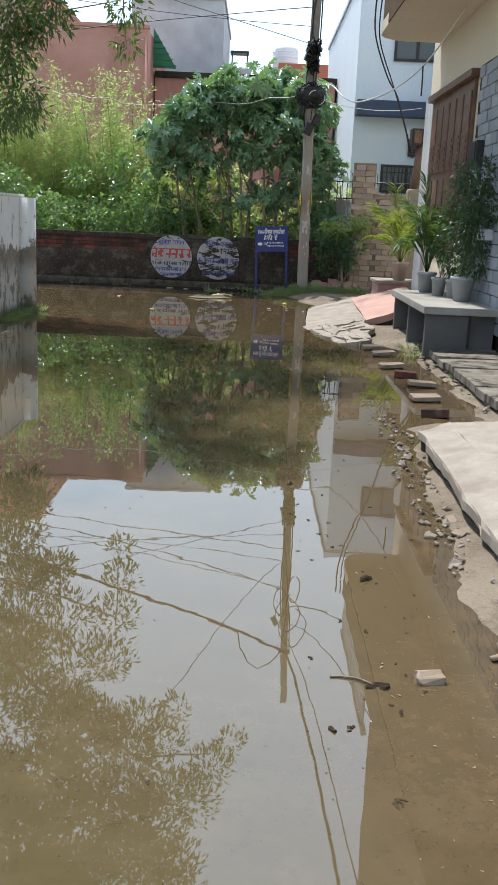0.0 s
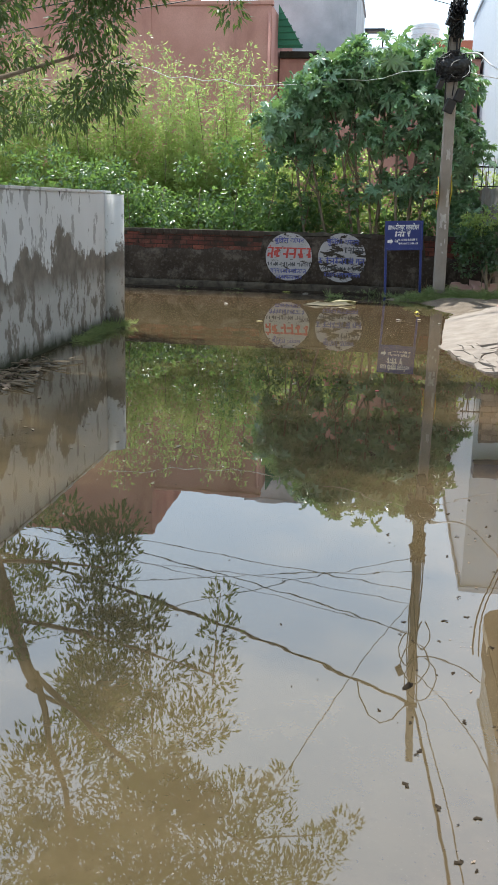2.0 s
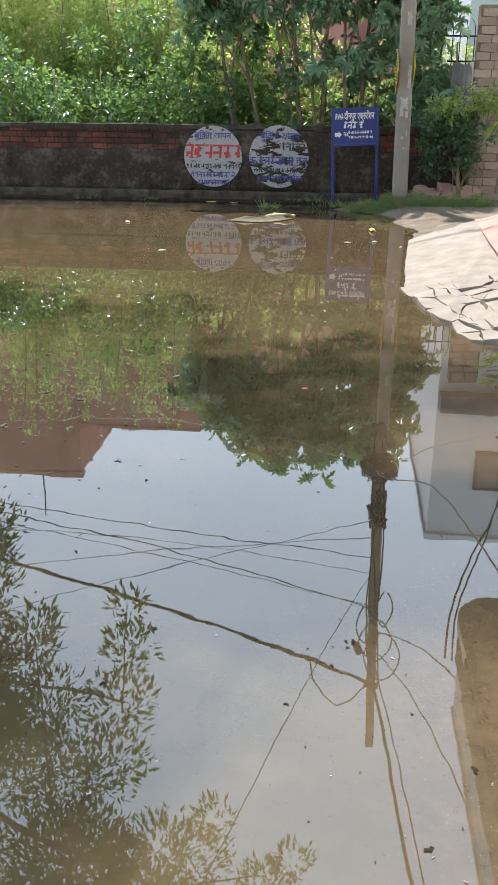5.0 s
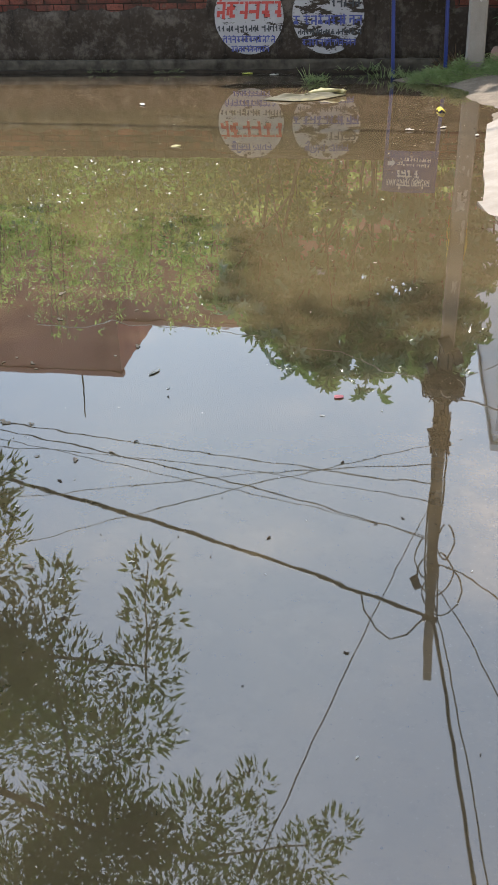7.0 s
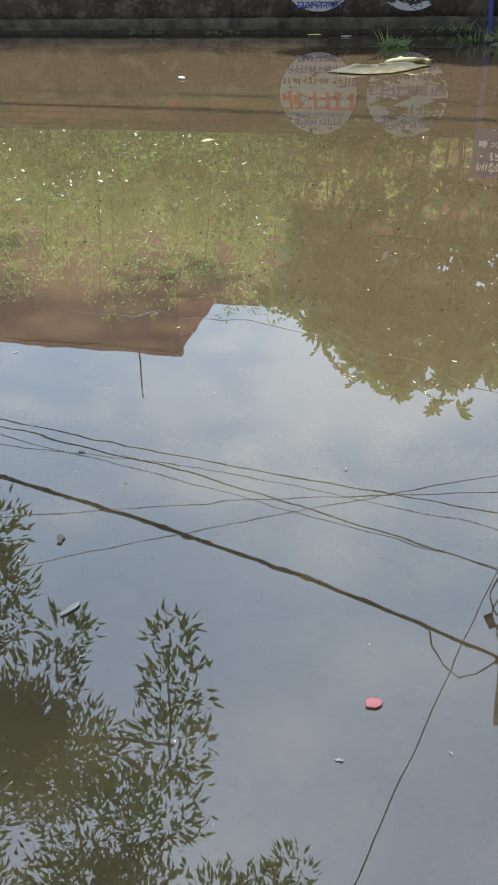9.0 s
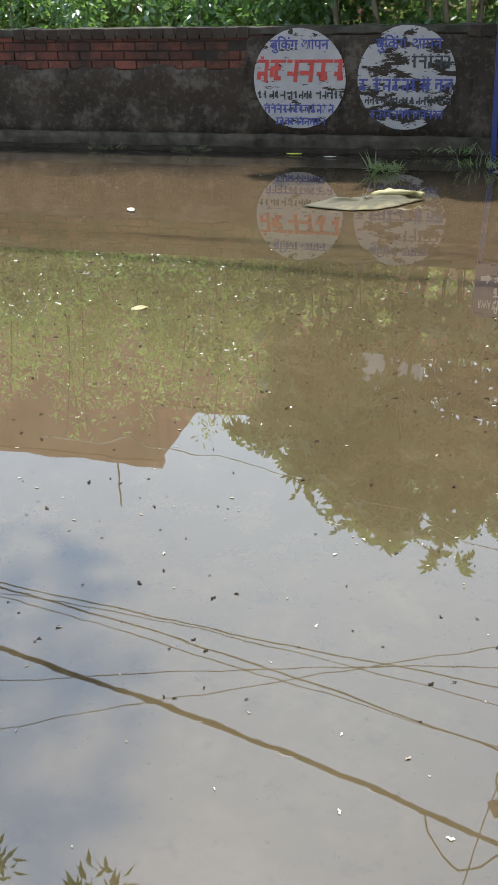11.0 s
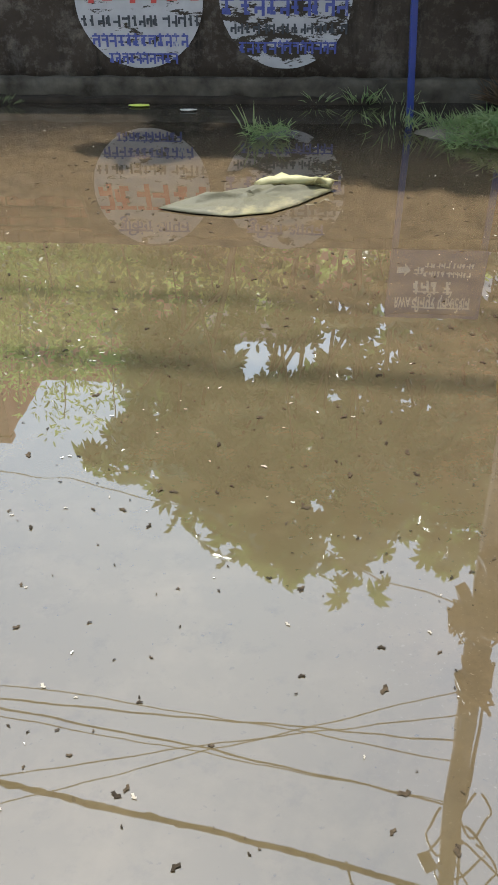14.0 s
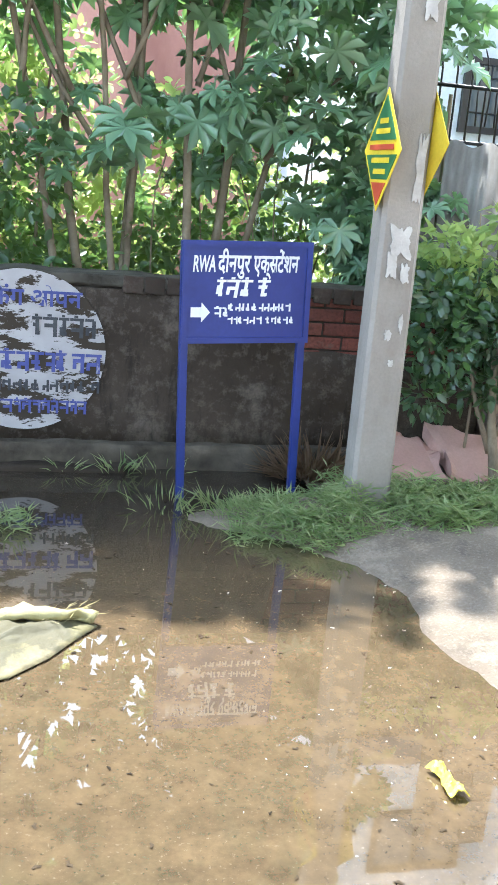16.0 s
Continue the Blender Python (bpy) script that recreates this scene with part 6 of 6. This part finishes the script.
for j in range(11):
    t = j / 10
    ring = []
    for k in range(56):
        u = k / 56 * len(SACK)
        (xa, ya), (xb, yb) = SACK[int(u)], SACK[(int(u) + 1) % len(SACK)]
        x, y = (xa + (xb - xa) * (u % 1)) * t, (ya + (yb - ya) * (u % 1)) * t
        fold = abs(noise.noise((x * 3 + 2.7, (y - 0.25 * x) * 16, 0.3))) + 0.6 * abs(noise.noise((x * 8, (y - 0.3 * x) * 34, 4.3)))
        seam = max(0.0, 1 - abs(y - 0.16 * x - 0.02) / 0.03) * 0.5 + max(0.0, x - 0.2) * 1.6
        ring.append(bm.verts.new((x, y, 0.004 + 0.040 * (fold + seam) * (1.05 - t ** 4))))
    srings.append(ring)
for a, b in zip(srings[1:], srings[2:]):
    for k in range(56):
        bm.faces.new((a[k], b[k], b[(k + 1) % 56], a[(k + 1) % 56])).smooth = True
bm.faces.new(srings[1][::-1])
bmesh.ops.delete(bm, geom=srings[0], context="VERTS")
bmesh.ops.recalc_face_normals(bm, faces=bm.faces[:])
sack = solid("plastic_sack", bm, sack_material(), "limp wet yellowish plastic sack lying in the shallows", "sack", m=pose(-5.55, 22.80, 0.004, 0, 0, 15))
sk = sack.modifiers.new("thick", "SOLIDIFY")
sk.thickness = 0.003
hem = [(0.08, 0.17, 0.012), (0.15, 0.175, 0.025), (0.22, 0.155, 0.04), (0.29, 0.11, 0.045), (0.36, 0.075, 0.05), (0.43, 0.09, 0.035), (0.46, 0.05, 0.02)]
bm = tube([Vector(p) for p in hem], 0.026, 8, taper=0.9)
bmesh.ops.subdivide_edges(bm, edges=bm.edges[:], cuts=1)
hem_ob = part("rolled_hem", roughen(bm, 0.02, 18, 3), STRAW, sack, "rolled yellowish mouth of the sack")
fc = 30
fp = np.stack([rng.uniform(0.26, 0.44, fc), rng.uniform(0.04, 0.15, fc), np.full(fc, 0.03)], 1)
fa = np.stack([rng.uniform(0.2, 1, fc), rng.uniform(-0.5, 0.7, fc), rng.uniform(-0.1, 0.35, fc)], 1)
fray = new("frayed_end", foliage("frayed_end", SH_THIN, fp, fa, rng.uniform(0.05, 0.11, fc), STRAW, rng, 0.4))
fray.parent = sack
tagged(fray, "frayed straw-coloured end of the sack", kind="stuff")
bm = bmesh.new()
gr = []
for j in range(17):
    v = j / 16 - 0.5
    wide = 0.055 * (0.45 + 1.5 * abs(v - 0.12)) if v > -0.15 else 0.055 * (0.86 + 0.3 * abs(v + 0.15))
    row = []
    for i in range(9):
        u = i / 8 * 2 - 1
        f = noise.noise((u * 1.7, v * 6, 2)) + 0.6 * noise.noise((u * 4, v * 14, 5))
        row.append(bm.verts.new((0.62 * wide * u * (1 + 0.12 * f), 0.15 * v + 0.008 * noise.noise((u * 3, v * 5, 8)), 0.012 + 0.018 * (1 - u * u) + 0.016 * f)))
    gr.append(row)
for j in range(16):
    for i in range(8):
        bm.faces.new((gr[j][i], gr[j][i + 1], gr[j + 1][i + 1], gr[j + 1][i]))
bag = solid("yellow_bag", bm, YELLOW, "crumpled bright yellow plastic bag in the shallows", "bag", m=pose(-4.11, 21.94, 0.004, 0, 0, 8))
bag.modifiers.new("thick", "SOLIDIFY").thickness = 0.003
for k, (x, y, s) in enumerate(((-4.41, 20.95, 0.04), (-4.11, 21.06, 0.035), (-3.83, 20.71, 0.032), (-7.22, 22.3, 0.05))):
    crumpled("litter_scrap", x, y, s, s * 0.55, k * 40, LITTER, "pale crumpled scrap of litter on the water", "litter", k + 20, 0.02, n=18)
crumpled("petal", -4.64, 15.47, 0.019, 0.014, 20, surface("pink_petal", (0.62, 0.16, 0.18), (0.72, 0.24, 0.25), 30, 0.5), "pink flower petal afloat", "petal", 44, 0.005, z=0.002, n=16)
crumpled("plastic_scrap", -5.41, 15.62, 0.032, 0.009, 62, LITTER, "narrow white plastic scrap afloat", "litter", 45, 0.005, z=0.002, n=16)
b = bmesh.new()
bmesh.ops.create_icosphere(b, subdivisions=3, radius=1.0)
bmesh.ops.scale(b, verts=b.verts[:], vec=(0.05, 0.035, 0.012))
solid("sunken_stone", roughen(b, 0.008, 20, 3), STRAW, "pale yellowish stone just breaking the water", "stone", "stones in the water", m=pose(-6.37, 20.19, 0.0, 0, 0, 30))
crumpled("yellow_leaf", -6.48, 24.74, 0.075, 0.035, 5, surface("yellow_leaf", (0.50, 0.55, 0.06), (0.60, 0.62, 0.12), 20, 0.5), "large yellow fallen leaf afloat", "leaf", 41, 0.012, n=16)
crumpled("pale_leaf", -6.12, 24.62, 0.06, 0.025, 0, LITTER, "pale fallen leaf afloat", "leaf", 42, 0.012, n=16)
me_hb = mesh_of(roughen(roughen(box(-0.055, -0.03, -0.03, 0.055, 0.03, 0.016, 0.014), 0.02, 14.0), 0.01, 40.0), "broken_stone", WET_STONE)
ob = tagged(new("broken_stone", me_hb), "half-sunk pale broken stone in the water", "stone", "stones in the water")
ob.matrix_world = pose(-4.05, 7.70, 0.01, 6, 4, 12)
for k, (x, y, w, h) in enumerate(((-4.24, 7.64, 0.055, 0.015), (-4.17, 8.62, 0.035, 0.02), (-4.45, 10.1, 0.028, 0.012), (-4.27, 6.98, 0.035, 0.018), (-4.42, 7.35, 0.02, 0.015))):
    b = bmesh.new()
    bmesh.ops.create_icosphere(b, subdivisions=3, radius=1.0)
    bmesh.ops.scale(b, verts=b.verts[:], vec=(w, w * 0.45, h * 0.8))
    solid("sodden_clod", roughen(roughen(b, w * 0.45, 14, k), 0.01, 50, k), DEBRIS, "dark sodden clod of leaves and mud in the water", "debris", "clods in the water", m=pose(x, y, 0.0, 0, 0, 10 + 25 * k))
solid("stick", tube(bent((-4.40, 7.70, 0.004), (-4.26, 7.64, 0.008), 0.02, 6, 2), 0.004, 5), BARK, "thin brown stick afloat", "stick")
solid("stick", tube(bent((-3.35, 23.3, 0.07), (-3.05, 23.15, 0.085), 0.02, 6, 4), 0.007, 5), BARK, "thin dry stick on the cement apron", "stick")
heap = thing("twig_heap", "sodden heap of dead leaves and twigs at the damp wall foot", "debris")
g = random.Random(31)
for k in range(26):
    x, y, a = g.uniform(-8.2, -7.75), g.uniform(14.7, 16.1), g.uniform(-0.9, 0.9)
    ln = g.uniform(0.08, 0.24)
    part("twig", tube(bent((x - ln * math.cos(a), y - ln * math.sin(a), g.uniform(0.004, 0.05)), (x + ln * math.cos(a), y + ln * math.sin(a), g.uniform(0.004, 0.06)), 0.02, 5, k), g.uniform(0.005, 0.011), 5), BARK, heap)
gl = np.random.default_rng(32)
hp = np.stack([gl.uniform(-8.25, -7.8, 120), gl.uniform(14.6, 16.2, 120), gl.uniform(0.004, 0.04, 120)], 1)
ha = gl.normal(0, 1, (120, 3)) * [1, 1, 0.2]
ob = new("dead_leaves", foliage("dead_leaves", SH_SCRAP, hp, ha, gl.uniform(0.04, 0.11, 120), WET_STONE, gl, 0.3))
ob.parent = heap
tagged(ob, kind="stuff")
# rubble along the crumbling slab edge
g = random.Random(77)
stone_me = [mesh_of(roughen(box(-0.5, -0.4, -0.16, 0.5, 0.4, 0.16, 0.12), 0.2, 1.7, q * 5.0), "pebble", (PALE_CONCRETE, MUD, WET_STONE, MUD)[q]) for q in range(4)]
for k in range(230):
    y = g.uniform(6.5, 12.2)
    x = g.uniform(-3.78, -3.55) + (0.06 if y > 10.5 else 0.0)
    s = g.uniform(0.012, 0.035) if k % 9 else g.uniform(0.04, 0.07)
    ob = tagged(new("rubble_stone", stone_me[g.randrange(4)]), "small broken stone along the slab edge", "stone", "rubble by the slab")
    ob.matrix_world = pose(x, y, 0.012, g.uniform(0, 40), g.uniform(0, 40), g.uniform(0, 360)) @ Matrix.Diagonal((s, s, s, 1))
for k in range(60):
    y = g.uniform(12.4, 16.3)
    x = -2.62 + g.gauss(0, 0.10)
    s = g.uniform(0.02, 0.07)
    ob = tagged(new("rubble_stone", stone_me[g.randrange(4)]), "small broken stone along the drain", "stone", "rubble by the slab")
    ob.matrix_world = pose(x, y, 0.05, g.uniform(0, 40), g.uniform(0, 40), g.uniform(0, 360)) @ Matrix.Diagonal((s, s, s, 1))

# ---- bricks of the boundary wall ----
bricks(wall, -10.6, -6.98, 0.66, 5, WALL_Y - 0.004, BRICK, skip=0.03, seed=4)
bricks(wall, -4.0, WALL_X1 - 0.2, 0.66, 5, WALL_Y - 0.004, BRICK_BARE, skip=0.02, seed=6)
for x0, x1 in ((-9.4, -7.05), (-4.95, WALL_X1 - 0.2)):
    bricks(wall, x0, x1, 1.012, 1, WALL_Y - 0.024, BRICK_TOP, 0.112, 0.094, 0.010, 0.07, 0.04, seed=9, uneven=0.010)
